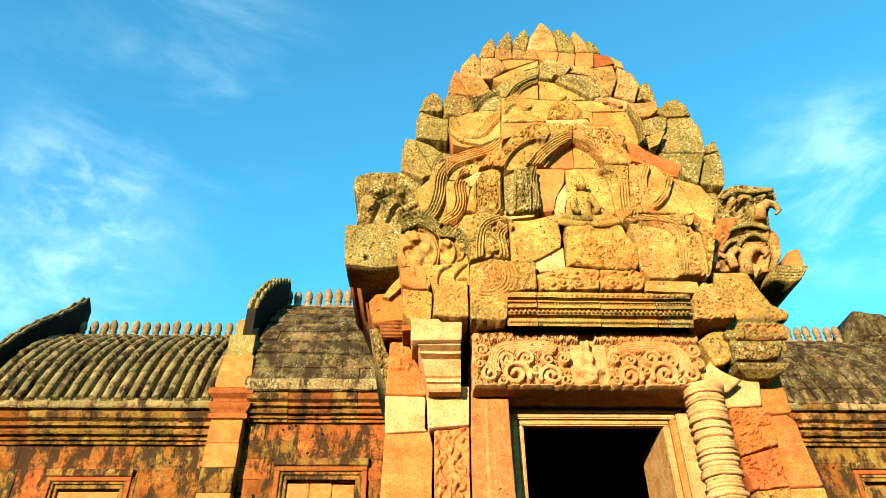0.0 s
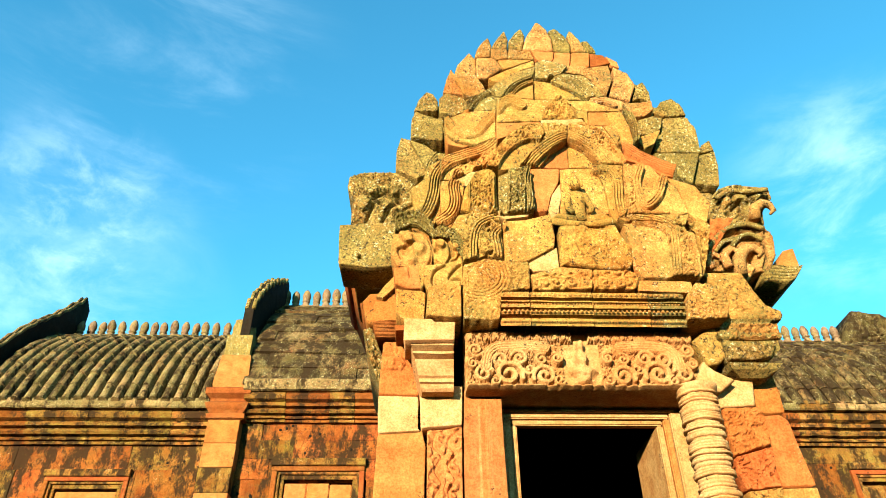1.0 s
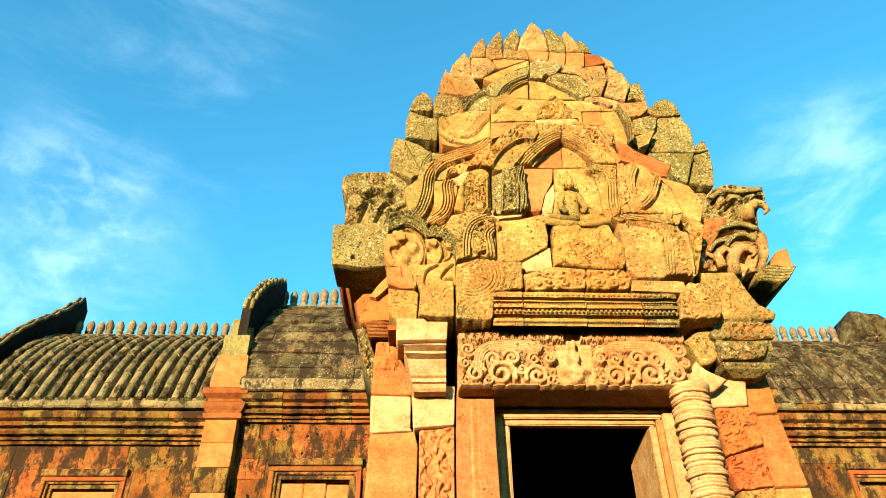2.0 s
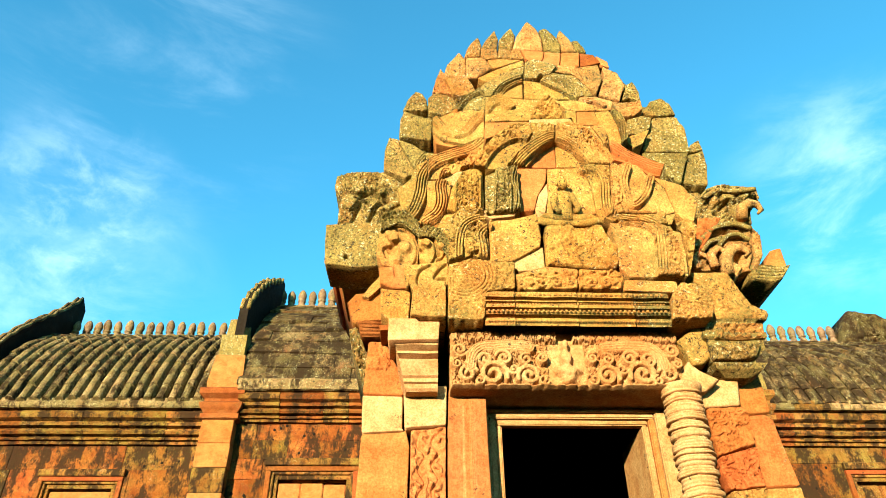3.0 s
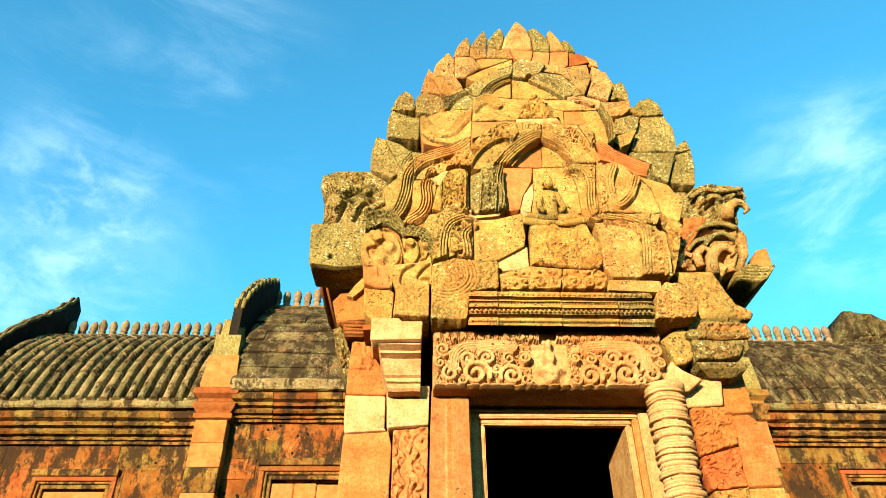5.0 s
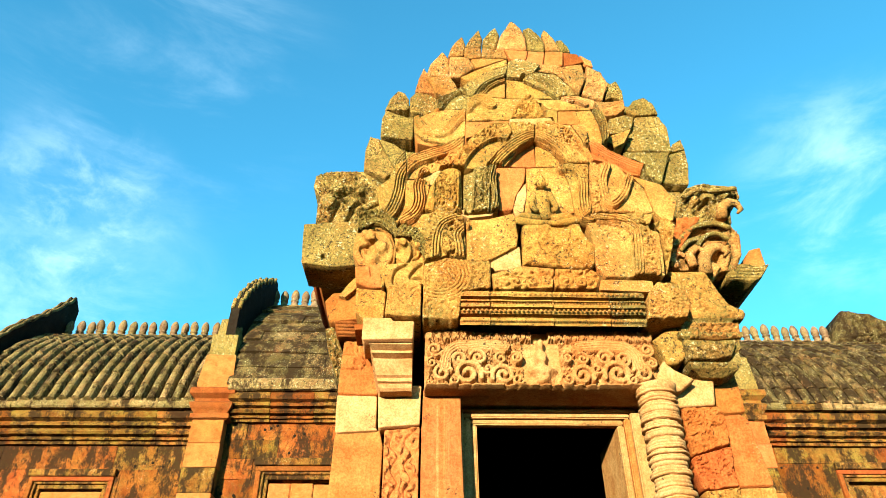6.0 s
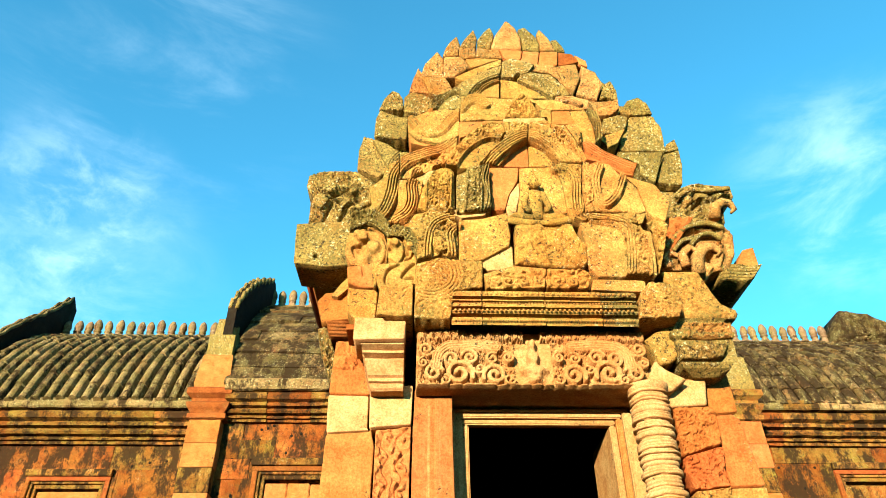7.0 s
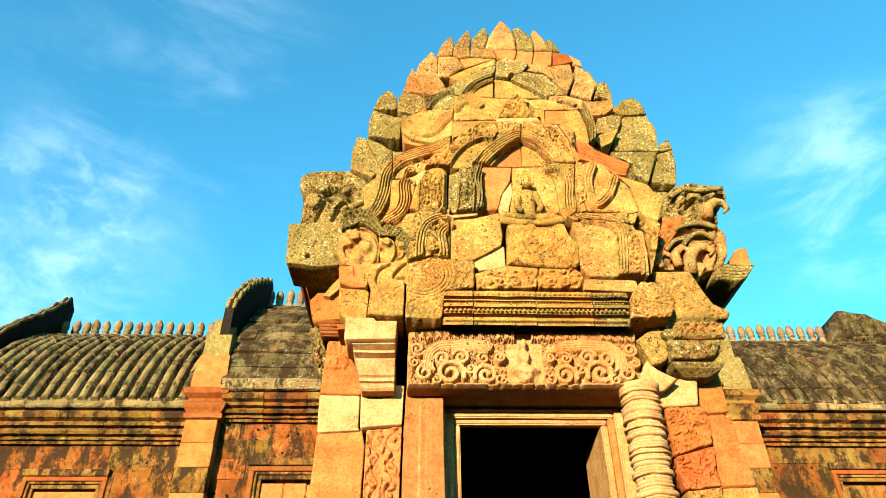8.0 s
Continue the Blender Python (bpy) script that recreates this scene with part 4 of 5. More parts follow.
def lintel_carving(x, z):
    """Coiling tendrils under a ribbed garland, a seated shape in the middle, a row of buds above, a leaf border at the foot."""
    v = (z - LZ0) / LH
    z = 3.745 + v * 0.52
    d0 = np.abs(x - LC) * 0.943 / LW
    out = 0.5 * foliage(0.04, 4)(x, z)
    for line, half in TENDRILS:
        d, along = from_trail(line, d0, z)
        rib = 0.82 + 0.18 * np.abs(np.sin(along * 120))
        out = np.maximum(out, np.sqrt(np.clip(1 - (d / half) ** 2, 0, 1)) * rib)
    d, along = from_trail(GARLAND, d0, z)
    out = np.where(d < 0.045, 0.45 + 0.5 * np.abs(np.cos(np.pi * d / 0.022)) * (0.8 + 0.2 * np.sin(along * 40)), out)
    middle = np.exp(-((x - LC) / 0.05) ** 2 - ((z - 4.01) / 0.07) ** 2) + np.exp(-((x - LC) / 0.028) ** 2 - ((z - 4.135) / 0.04) ** 2) \
        + 0.85 * np.exp(-((x - LC) / 0.12) ** 2 - ((z - 3.90) / 0.04) ** 2) + 0.6 * np.exp(-((x - LC) / 0.09) ** 2 - ((z - 3.82) / 0.05) ** 2)
    out = np.where(d0 < 0.15, np.maximum(out * 0.55, np.clip(middle, 0, 1.05)), out)
    wave = x + 0.012 * vnoise(x, z, 6, 2, 2) - LC
    near = np.hypot((wave + 0.035) % 0.07 - 0.035, (z - 4.185 - 0.008 * np.sin(x * 23)) * 0.8)
    curl = np.clip(1.15 - near / 0.036, 0.6, 1) * (0.72 + 0.28 * np.cos(near * 420 + np.arctan2(z - 4.185, x)))
    out = np.where((v > 0.80) & (d0 > 0.07), np.maximum(out * 0.8, curl), out)
    out = np.where(v < 0.05, 0.62 + 0.12 * np.sin((x - LC) * 70), out)
    return out * np.clip(0.95 + 0.35 * vnoise(x, z, 5, 8, 2), 0.6, 1.1) + 0.08 * vnoise(x, z, 45, 3, 2)


part("lintel", panel_mesh(LX0, LX1, LZ0, LZ1, 4.98, 0.62, lintel_carving, 0.08, 0.005, 0.02), LINTEL, porch, "cream lintel carved with garlands and scrolls")
shape("corbel", [(2.31, 3.96), (2.37, 3.88), (2.52, 3.80), (2.39, 3.71), (2.22, 3.70), (2.19, 3.77)], 4.97, 0.4, PALE, edge=0.03)
shape("corbel", [(2.24, 4.12), (2.41, 4.24), (2.57, 4.29), (2.51, 4.00), (2.41, 3.93), (2.33, 3.92), (2.30, 4.03)], 4.93, 0.45, CARVED, edge=0.03)

# capitals
left_capital = part("capital", mould(-0.055, 0.285, [(4.96, 3.68), (4.94, 3.70), (4.93, 3.73), (4.95, 3.735), (4.92, 3.745), (4.92, 3.775), (4.95, 3.78), (4.92, 3.80), (4.90, 3.85), (4.875, 3.90), (4.90, 3.93), (4.93, 3.935),
     (4.85, 3.955), (4.85, 3.975), (4.90, 3.98), (4.90, 3.995), (4.83, 4.02), (4.83, 4.045), (5.4, 4.045), (5.4, 3.68)], 0.05, 0.004, 1), LINTEL, porch, "moulded yellow sandstone capital")
for v in left_capital.data.vertices:
    v.co.x += (0.285 - v.co.x) / 0.34 * ((4.045 - v.co.z) * 0.17 + (v.co.y < 5.3) * (v.co.y - 4.83) * 0.25)
shape("capital_block", [(-0.11, 4.03), (-0.11, 4.23), (0.11, 4.23), (0.13, 4.20), (0.30, 4.20), (0.29, 4.04)], 4.78, 0.6, LINTEL)
part("capital", rect_loft(2.57, 2.83, 5.0, 5.5, [(-0.03, 3.84), (0.06, 3.88), (0.09, 3.92), (0.07, 3.93), (0.0, 3.95),
     (0.05, 3.99), (0.10, 4.04), (0.10, 4.11), (0.13, 4.13), (0.13, 4.17), (0.09, 4.18), (0.085, 4.29), (0.11, 4.31)], 0.008, 4),
     MOSSY, porch, "lichened carved sandstone capital")
shape("capital_face", [(2.56, 4.25), (2.95, 4.25), (2.93, 4.12), (2.52, 4.11)], 4.875, 0.2, CARVED, grooves([((2.60, 4.14), (2.68, 4.23), (2.76, 4.14), (2.84, 4.23), (2.92, 4.14)), ((2.60, 4.23), (2.68, 4.14), (2.76, 4.23), (2.84, 4.14), (2.92, 4.23))], 0.010, 2.0, foliage(0.04, 2)), 0.03, n=200, rings=30, edge=0.015)
shape("capital_face", [(2.48, 4.04), (2.88, 4.06), (2.81, 3.95), (2.48, 3.93)], 4.875, 0.2, MOSSY, foliage(0.06, 9), 0.03, edge=0.015)
# recessed side of the left capital
shape("side_stone", [(-0.49, 4.63), (-0.43, 4.71), (-0.20, 4.72), (-0.18, 4.43), (-0.25, 4.38), (-0.44, 4.43)], 5.2, 0.8, TERRACOTTA, edge=0.025)
shape("side_stone", [(-0.39, 4.42), (-0.18, 4.44), (-0.17, 4.29), (-0.36, 4.29)], 5.2, 0.8, RED, waves(0.034, 0, 0.0), 0.03)
shape("side_stone", [(-0.48, 4.40), (-0.41, 4.42), (-0.29, 4.10), (-0.28, 3.80), (-0.31, 3.85), (-0.44, 4.21)], 5.3, 1.2, MOSSY, foliage(0.08), 0.04)

# ---- front pediment, base course ----
shape("base_stone", [(0.06, 4.23), (0.08, 4.50), (0.22, 4.54), (0.35, 4.56), (0.35, 4.22)], 4.74, 0.7, YELLOW, foliage(0.08, 4), 0.012, n=140, rings=26)
shape("base_stone", [(-0.19, 4.52), (0.03, 4.50), (0.06, 4.48), (0.05, 4.23), (-0.10, 4.21), (-0.18, 4.30)], 4.80, 0.7, ORANGE_LICHEN, waves(0.034, -20, 0.02), 0.012)
shape("base_stone", [(-0.19, 4.21), (0.05, 4.22), (0.05, 4.18), (-0.18, 4.16)], 4.86, 0.5, RED)
shape("base_stone", [(0.36, 4.20), (0.37, 4.71), (0.55, 4.78), (0.72, 4.76), (0.93, 4.75), (0.92, 4.49), (0.68, 4.45), (0.65, 4.20)], 4.74, 0.7, CARVED,
      arcs(0.50, 4.62, 0.03, 1.0, 0.15, 0.27, foliage(0.08, 6)), 0.024, n=180, rings=32)
for i, (px0, px1) in enumerate(((0.66, 0.90), (0.91, 1.41), (1.42, 1.87), (1.88, 2.16))):
    zz = lambda q: 4.168 + (4.46 - 4.168) * q
    prof = [(4.78, zz(0)), (4.775, zz(0.06)), (4.76, zz(0.12)), (4.76, zz(0.2)), (4.80, zz(0.21)), (4.80, zz(0.27)), (4.745, zz(0.29)), (4.735, zz(0.34)), (4.745, zz(0.40)), (4.785, zz(0.41)),
            (4.785, zz(0.46)), (4.73, zz(0.48)), (4.73, zz(0.58)), (4.78, zz(0.59)), (4.78, zz(0.66)), (4.73, zz(0.67)), (4.73, zz(0.71)), (4.775, zz(0.73)), (4.775, zz(0.78)), (4.72, zz(0.80)), (4.715, zz(0.9)),
            (4.74, zz(0.92)), (4.74, zz(1.0)), (5.5, zz(1.0)), (5.5, 4.272), (4.80, 4.272)]
    part("base_moulding", mould(px0, px1, [(y + 0.004 * i, z) for y, z in prof], 0.05, 0.005, i), (CARVED, YELLOW, YELLOW, MOSSY)[i], porch)
bead = bmesh.new()
for q, r in ((0.87, 0.016), (0.64, 0.010), (0.35, 0.014), (0.10, 0.009)):
    x = 0.69
    while x < 2.14:
        bmesh.ops.create_icosphere(bead, subdivisions=1, radius=r * random.uniform(0.8, 1.1), matrix=pose(x, 4.722 + (0.035 if q in (0.64, 0.10) else 0.0), 4.168 + (4.46 - 4.168) * q))
        x += r * 2.6
bead_mesh = bpy.data.meshes.new("beads")
bead.to_mesh(bead_mesh)
bead.free()
tagged(part("beading", bead_mesh, YELLOW, porch), kind="stuff")
shape("frieze_stone", [(0.94, 4.48), (0.94, 4.60), (1.16, 4.64), (1.45, 4.65), (1.43, 4.49)], 4.735, 0.6, YELLOW, scrolls(0.1, 12), 0.035)
shape("frieze_stone", [(1.44, 4.49), (1.46, 4.65), (1.77, 4.67), (1.83, 4.60), (1.79, 4.49)], 4.735, 0.6, YELLOW, scrolls(0.1, 14), 0.035)
shape("base_stone", [(1.81, 4.49), (1.84, 4.59), (2.27, 4.58), (2.27, 4.48), (2.20, 4.47)], 4.75, 0.6, YELLOW)
shape("base_stone", [(2.16, 4.22), (2.22, 4.48), (2.31, 4.58), (2.53, 4.54), (2.54, 4.36), (2.50, 4.24)], 4.76, 0.7, CARVED, foliage(0.09, 8), 0.024, n=140, rings=26)
shape("base_stone", [(2.52, 4.84), (2.85, 4.85), (3.00, 4.48), (3.11, 4.42), (3.08, 4.37), (2.63, 4.35), (2.67, 4.56), (2.53, 4.74)], 5.0, 0.7, CARVED, foliage(0.12, 5), 0.02, n=140, rings=26, edge=0.025)

# left corner serpent, front heads with their crests
shape("serpent_head", [(-0.21, 5.18), (-0.16, 5.22), (-0.04, 5.21), (0.07, 5.12), (0.11, 4.97), (0.10, 4.82), (0.02, 4.76), (-0.18, 4.79), (-0.24, 4.92)], 4.85, 0.8, YELLOW, grooves([((-0.15, 4.87), (-0.18, 4.96), (-0.12, 4.99)), ((-0.12, 4.99), (-0.04, 5.03), (-0.06, 5.10)), ((0.08, 4.79), (0.12, 4.91), (0.09, 5.06), (0.02, 5.14), (-0.07, 5.16))], 0.012, 3.0, bumps((-0.12, 4.94, 0.045, -4.0), (-0.09, 5.06, 0.05, 1.3), (-0.15, 5.10, 0.03, 1.0), (-0.01, 4.96, 0.07, 0.9), (-0.06, 4.83, 0.05, 0.6))), 0.05, n=200, rings=40)
shape("serpent_crest", [(-0.21, 5.12), (-0.21, 5.31), (-0.12, 5.36), (0.01, 5.35), (0.12, 5.21), (0.13, 5.04), (0.08, 5.12), (-0.03, 5.19), (-0.16, 5.20)], 4.83, 0.6, MOSSY, grooves([((-0.21, 5.23), (-0.12, 5.27), (-0.01, 5.25), (0.11, 5.15)), ((-0.20, 5.27), (-0.11, 5.32), (0.00, 5.30), (0.11, 5.19))], 0.008, 2.5, foliage(0.04, 3)), 0.035, n=180, rings=26)
shape("serpent_head", [(0.12, 5.03), (0.18, 5.09), (0.29, 5.03), (0.36, 4.89), (0.36, 4.79), (0.23, 4.76), (0.14, 4.82)], 4.81, 0.8, ORANGE_LICHEN, grooves([((0.14, 4.81), (0.22, 4.77), (0.27, 4.87), (0.26, 4.99), (0.21, 5.05)), ((0.28, 4.81), (0.32, 4.83), (0.35, 4.89))], 0.010, 3.0, bumps((0.15, 4.92, 0.022, -4.0), (0.18, 4.97, 0.04, 1.2), (0.29, 4.87, 0.02, -4.0), (0.31, 4.94, 0.035, 1.0))), 0.05, n=180, rings=36)
shape("serpent_crest", [(0.12, 5.11), (0.18, 5.16), (0.31, 5.12), (0.39, 4.97), (0.37, 4.80), (0.34, 4.93), (0.28, 5.03), (0.19, 5.08), (0.13, 5.03)], 4.79, 0.6, MOSSY, feathers(0.03, 60), 0.03, n=160, rings=22)
shape("serpent_neck", [(-0.21, 4.75), (-0.00, 4.78), (0.02, 4.56), (-0.08, 4.56), (-0.19, 4.60)], 4.84, 0.7, ORANGE, grooves([((-0.09, 4.78), (-0.07, 4.67))], 0.01, 2.5), 0.04, edge=0.02)
shape("serpent_curl", [(0.00, 4.75), (0.07, 4.75), (0.05, 4.64), (0.04, 4.54), (0.02, 4.54)], 4.8, 0.6, YELLOW, edge=0.02)
shape("serpent_curl", [(0.07, 4.74), (0.23, 4.76), (0.36, 4.77), (0.36, 4.55), (0.08, 4.51), (0.05, 4.58)], 4.79, 0.6, YELLOW, grooves([((0.22, 4.75), (0.14, 4.69), (0.12, 4.59), (0.15, 4.53)), ((0.36, 4.76), (0.30, 4.70), (0.26, 4.62), (0.35, 4.61))], 0.014, 3.5), 0.05, n=180, rings=30)
# left corner serpent, side heads on their block
shape("serpent_block", [(-0.73, 5.36), (-0.49, 5.38), (-0.24, 5.39), (-0.21, 5.17), (-0.24, 4.92), (-0.46, 4.91), (-0.71, 4.94)], 5.05, 0.4, MOSSY, bumps((-0.53, 5.01, 0.016, -9.0)), 0.05, n=180, rings=44)
shape("serpent_hood", [(-0.64, 5.72), (-0.70, 5.86), (-0.69, 5.99), (-0.53, 6.05), (-0.24, 6.05), (-0.05, 5.89), (0.02, 5.73), (-0.02, 5.52), (-0.22, 5.49), (-0.24, 5.41), (-0.64, 5.41), (-0.64, 5.55)], 5.08, 1.0, MOSSY, grooves([((-0.44, 5.65), (-0.48, 5.53), (-0.52, 5.39)), ((-0.23, 5.64), (-0.33, 5.50), (-0.36, 5.40)), ((-0.29, 5.80), (-0.40, 5.75), (-0.46, 5.71)), ((-0.05, 5.66), (-0.15, 5.58), (-0.22, 5.44))], 0.016, 4.5, bumps((-0.64, 5.69, 0.03, -5.0), (-0.38, 5.68, 0.03, -6.0), (-0.20, 5.69, 0.035, -6.0), (-0.56, 5.64, 0.07, 1.0), (-0.29, 5.57, 0.06, 0.9), (-0.47, 5.81, 0.06, 0.9), (-0.25, 5.76, 0.04, 0.8), base=foliage(0.07, 5), amount=0.5)), 0.06, n=240, rings=44, edge=0.03)
shape("bracket", [(-0.62, 5.06), (-0.19, 5.09), (-0.19, 5.02), (-0.60, 4.99)], 5.3, 0.9, YELLOW)
# the two deep brackets are darker red, putting the soffit shade into their colour
shape("bracket", [(-0.75, 5.37), (-0.21, 5.40), (-0.20, 5.03), (-0.49, 4.88), (-0.55, 4.93)], 5.8, 1.2, RED)
shape("bracket", [(-0.78, 5.33), (-0.21, 5.36), (-0.21, 5.27), (-0.73, 5.25)], 5.65, 1.2, RED)
shape("bracket", [(-0.37, 4.66), (-0.21, 4.89), (-0.18, 4.81), (-0.31, 4.65)], 5.15, 0.8, YELLOW)

# right corner serpent: two tiers of heads under their hoods
shape("serpent_hood", [(2.84, 5.66), (2.90, 5.87), (3.01, 5.99), (3.13, 6.04), (3.35, 6.03), (3.51, 6.01), (3.51, 5.88), (3.46, 5.84), (3.37, 5.70), (3.35, 5.56), (3.00, 5.53), (2.87, 5.57)], 5.2, 0.9, MOSSY, grooves([((2.93, 5.86), (3.03, 5.95), (3.09, 5.89), (3.18, 5.97), (3.24, 5.91), (3.34, 5.97), (3.49, 5.93)), ((3.31, 5.61), (3.32, 5.75), (3.41, 5.85), (3.49, 5.87)), ((3.07, 5.72), (3.15, 5.79), (3.19, 5.75))], 0.014, 4.0, bumps((3.03, 5.67, 0.03, -7.0), (3.18, 5.70, 0.032, -7.0), (2.91, 5.69, 0.03, -5.0), (3.01, 5.80, 0.04, 1.1), (3.16, 5.84, 0.05, 1.2), (3.34, 5.88, 0.06, 1.3), base=foliage(0.07, 2), amount=0.5)), 0.07, n=260, rings=44, edge=0.03)
shape("serpent_hood", [(2.55, 4.97), (2.66, 5.18), (2.80, 5.36), (2.96, 5.48), (3.14, 5.54), (3.28, 5.49), (3.36, 5.37), (3.32, 5.15), (3.23, 4.99), (3.07, 4.96), (2.98, 4.86), (2.88, 4.98), (2.75, 4.97)], 5.15, 0.9, CROWN, grooves([((2.70, 5.18), (2.84, 5.32), (3.00, 5.39), (3.19, 5.40)), ((2.74, 5.13), (2.86, 5.25), (3.02, 5.31), (3.19, 5.32)), ((3.25, 5.32), (3.24, 5.15), (3.17, 4.99))], 0.013, 4.0, bumps((3.09, 5.10, 0.05, -6.0), (2.92, 5.10, 0.045, -6.0), (2.75, 5.01, 0.04, -6.0), base=foliage(0.08, 6), amount=0.5)), 0.07, n=260, rings=44, edge=0.03)
for spine, size in (
        ([(2.90, 4.88), (2.93, 5.06), (3.01, 5.17), (3.11, 5.20), (3.18, 5.15), (3.14, 5.11)], 1.0),
        ([(2.81, 4.96), (2.80, 5.09), (2.88, 5.18), (2.95, 5.16), (2.93, 5.12)], 0.8),
        ([(2.64, 4.94), (2.63, 5.05), (2.70, 5.12), (2.78, 5.09), (2.76, 5.05)], 0.7),
        ([(3.20, 5.52), (3.24, 5.66), (3.33, 5.73), (3.41, 5.72), (3.44, 5.66), (3.40, 5.62)], 0.9)):
    bulk = [0.060, 0.058, 0.052, 0.042, 0.030, 0.014]
    part("serpent_head", tube([(x, 5.09 + 0.01 * k, z) for k, (x, z) in enumerate(spine)], [size * q for q in bulk[-len(spine):]], 12), CROWN, porch)
part("hood_ridge", tube([(x, 5.10, z) for x, z in trail([(2.90, 5.20), (3.00, 5.31), (3.12, 5.34), (3.21, 5.27)], 5)], [0.022] * 16, 10), MOSSY, porch)
part("hood_ridge", tube([(x, 5.10, z) for x, z in trail([(2.73, 5.14), (2.83, 5.25), (2.94, 5.28)], 5)], [0.022] * 11, 10), MOSSY, porch)
part("hood_ridge", tube([(x, 5.10, z) for x, z in trail([(2.67, 5.17), (2.87, 5.39), (3.10, 5.46), (3.26, 5.41)], 5)], [0.026] * 16, 10), MOSSY, porch)
part("hood_ridge", tube([(x, 5.10, z) for x, z in trail([(2.89, 5.78), (3.05, 5.88), (3.21, 5.87), (3.43, 5.90)], 5)], [0.024] * 16, 10), MOSSY, porch)
shape("bracket", [(3.14, 4.90), (3.19, 5.04), (3.56, 5.05), (3.45, 4.91), (3.37, 4.86)], 5.2, 0.8, MOSSY, waves(0.034, 0, 0), 0.03)
shape("bracket", [(3.18, 5.23), (3.62, 5.13), (3.49, 5.03), (3.38, 4.97), (3.29, 5.10)], 5.55, 0.7, RED)
shape("corner_horn", [(3.35, 5.06), (3.46, 5.26), (3.57, 5.29), (3.57, 5.15), (3.57, 5.05)], 5.25, 0.35, ORANGE)
shape("side_stone", [(2.74, 5.50), (2.99, 5.52), (2.65, 5.05), (2.65, 5.25)], 5.1, 0.7, TERRACOTTA, foliage(0.1, 3), 0.03)

# ---- front pediment, second course ----
shape("pediment_stone", [(0.37, 4.78), (0.37, 5.01), (0.27, 5.16), (0.35, 5.32), (0.49, 5.34), (0.64, 5.30), (0.72, 5.25), (0.73, 5.01), (0.73, 4.82), (0.58, 4.88), (0.47, 4.82)], 4.82, 0.6, CARVED, relief, 0.06, n=240, rings=42)
shape("pediment_stone", [(0.73, 4.79), (0.74, 5.23), (0.94, 5.25), (1.17, 5.32), (1.19, 5.06), (1.17, 4.95), (0.93, 4.80), (0.85, 4.79)], 4.79, 0.6, ORANGE_LICHEN, relief, 0.06, n=240, rings=42, edge=0.014)
shape("filling_stone", [(0.86, 4.81), (0.94, 4.84), (1.20, 4.97), (1.20, 4.74), (0.97, 4.71)], 4.82, 0.5, PALE)
shape("filling_stone", [(0.70, 5.33), (0.68, 5.39), (1.02, 5.43), (0.98, 5.33), (0.77, 5.30)], 4.85, 0.5, PALE)
shape("pediment_stone", [(1.23, 5.18), (1.49, 5.21), (1.74, 5.20), (1.78, 5.07), (1.85, 4.95), (1.83, 4.77), (1.79, 4.73), (1.48, 4.74), (1.21, 4.77)], 4.8, 0.6, ORANGE_LICHEN, foliage(0.2, 3), 0.03, n=180, rings=34, edge=0.014)
shape("frieze_stone", [(0.93, 4.64), (1.19, 4.73), (1.46, 4.70), (1.46, 4.53), (0.94, 4.52)], 4.76, 0.6, YELLOW, lotus_row, 0.04, n=180, rings=34)
shape("frieze_stone", [(1.47, 4.70), (1.77, 4.69), (1.82, 4.62), (1.77, 4.53), (1.46, 4.53)], 4.76, 0.6, YELLOW, lotus_row, 0.04, n=180, rings=34)
shape("pediment_stone", [(1.82, 5.23), (2.00, 5.23), (2.25, 5.19), (2.44, 5.14), (2.44, 4.91), (2.41, 4.67), (2.14, 4.66), (1.90, 4.65), (1.83, 4.78), (1.84, 5.02)], 4.81, 0.6, CARVED, relief, 0.06, n=240, rings=42)
shape("pediment_stone", [(1.77, 5.28), (1.96, 5.30), (2.24, 5.29), (2.43, 5.33), (2.37, 5.21), (2.24, 5.18), (2.00, 5.23), (1.85, 5.24)], 4.79, 0.6, CARVED, relief, 0.042, n=180, rings=30)
shape("pediment_stone", [(2.43, 5.28), (2.55, 5.35), (2.65, 5.30), (2.57, 5.03), (2.46, 4.73), (2.49, 5.00), (2.49, 5.21)], 4.9, 0.6, CARVED, foliage(0.09, 3), 0.035, n=140, rings=26)

# third course
shape("pediment_stone", [(0.07, 6.04), (0.19, 6.13), (0.19, 5.37), (0.09, 5.33), (-0.03, 5.41), (-0.09, 5.75), (0.03, 5.87)], 4.98, 0.7, CARVED, relief, 0.06, n=240, rings=42)
shape("pediment_stone", [(0.19, 5.78), (0.33, 5.79), (0.42, 5.78), (0.38, 5.45), (0.28, 5.24), (0.12, 5.24), (0.19, 5.32)], 4.9, 0.7, ORANGE_LICHEN, relief, 0.06, n=240, rings=42)
shape("serpent_body", [(0.19, 5.84), (0.20, 6.07), (0.32, 6.19), (0.53, 6.23), (0.76, 6.38), (0.75, 6.14), (0.63, 6.00), (0.47, 5.94), (0.33, 5.85)], 4.95, 0.7, YELLOW, relief, 0.06, n=240, rings=42)
shape("filling_stone", [(0.33, 5.84), (0.48, 5.95), (0.62, 5.97), (0.52, 5.90), (0.43, 5.75)], 4.95, 0.5, PALE)
shape("pediment_stone", [(0.41, 5.64), (0.51, 5.83), (0.61, 5.87), (0.71, 5.85), (0.71, 5.34), (0.64, 5.32), (0.49, 5.36), (0.37, 5.40)], 4.84, 0.6, ORANGE_LICHEN, relief, 0.06, n=240, rings=42, edge=0.02)
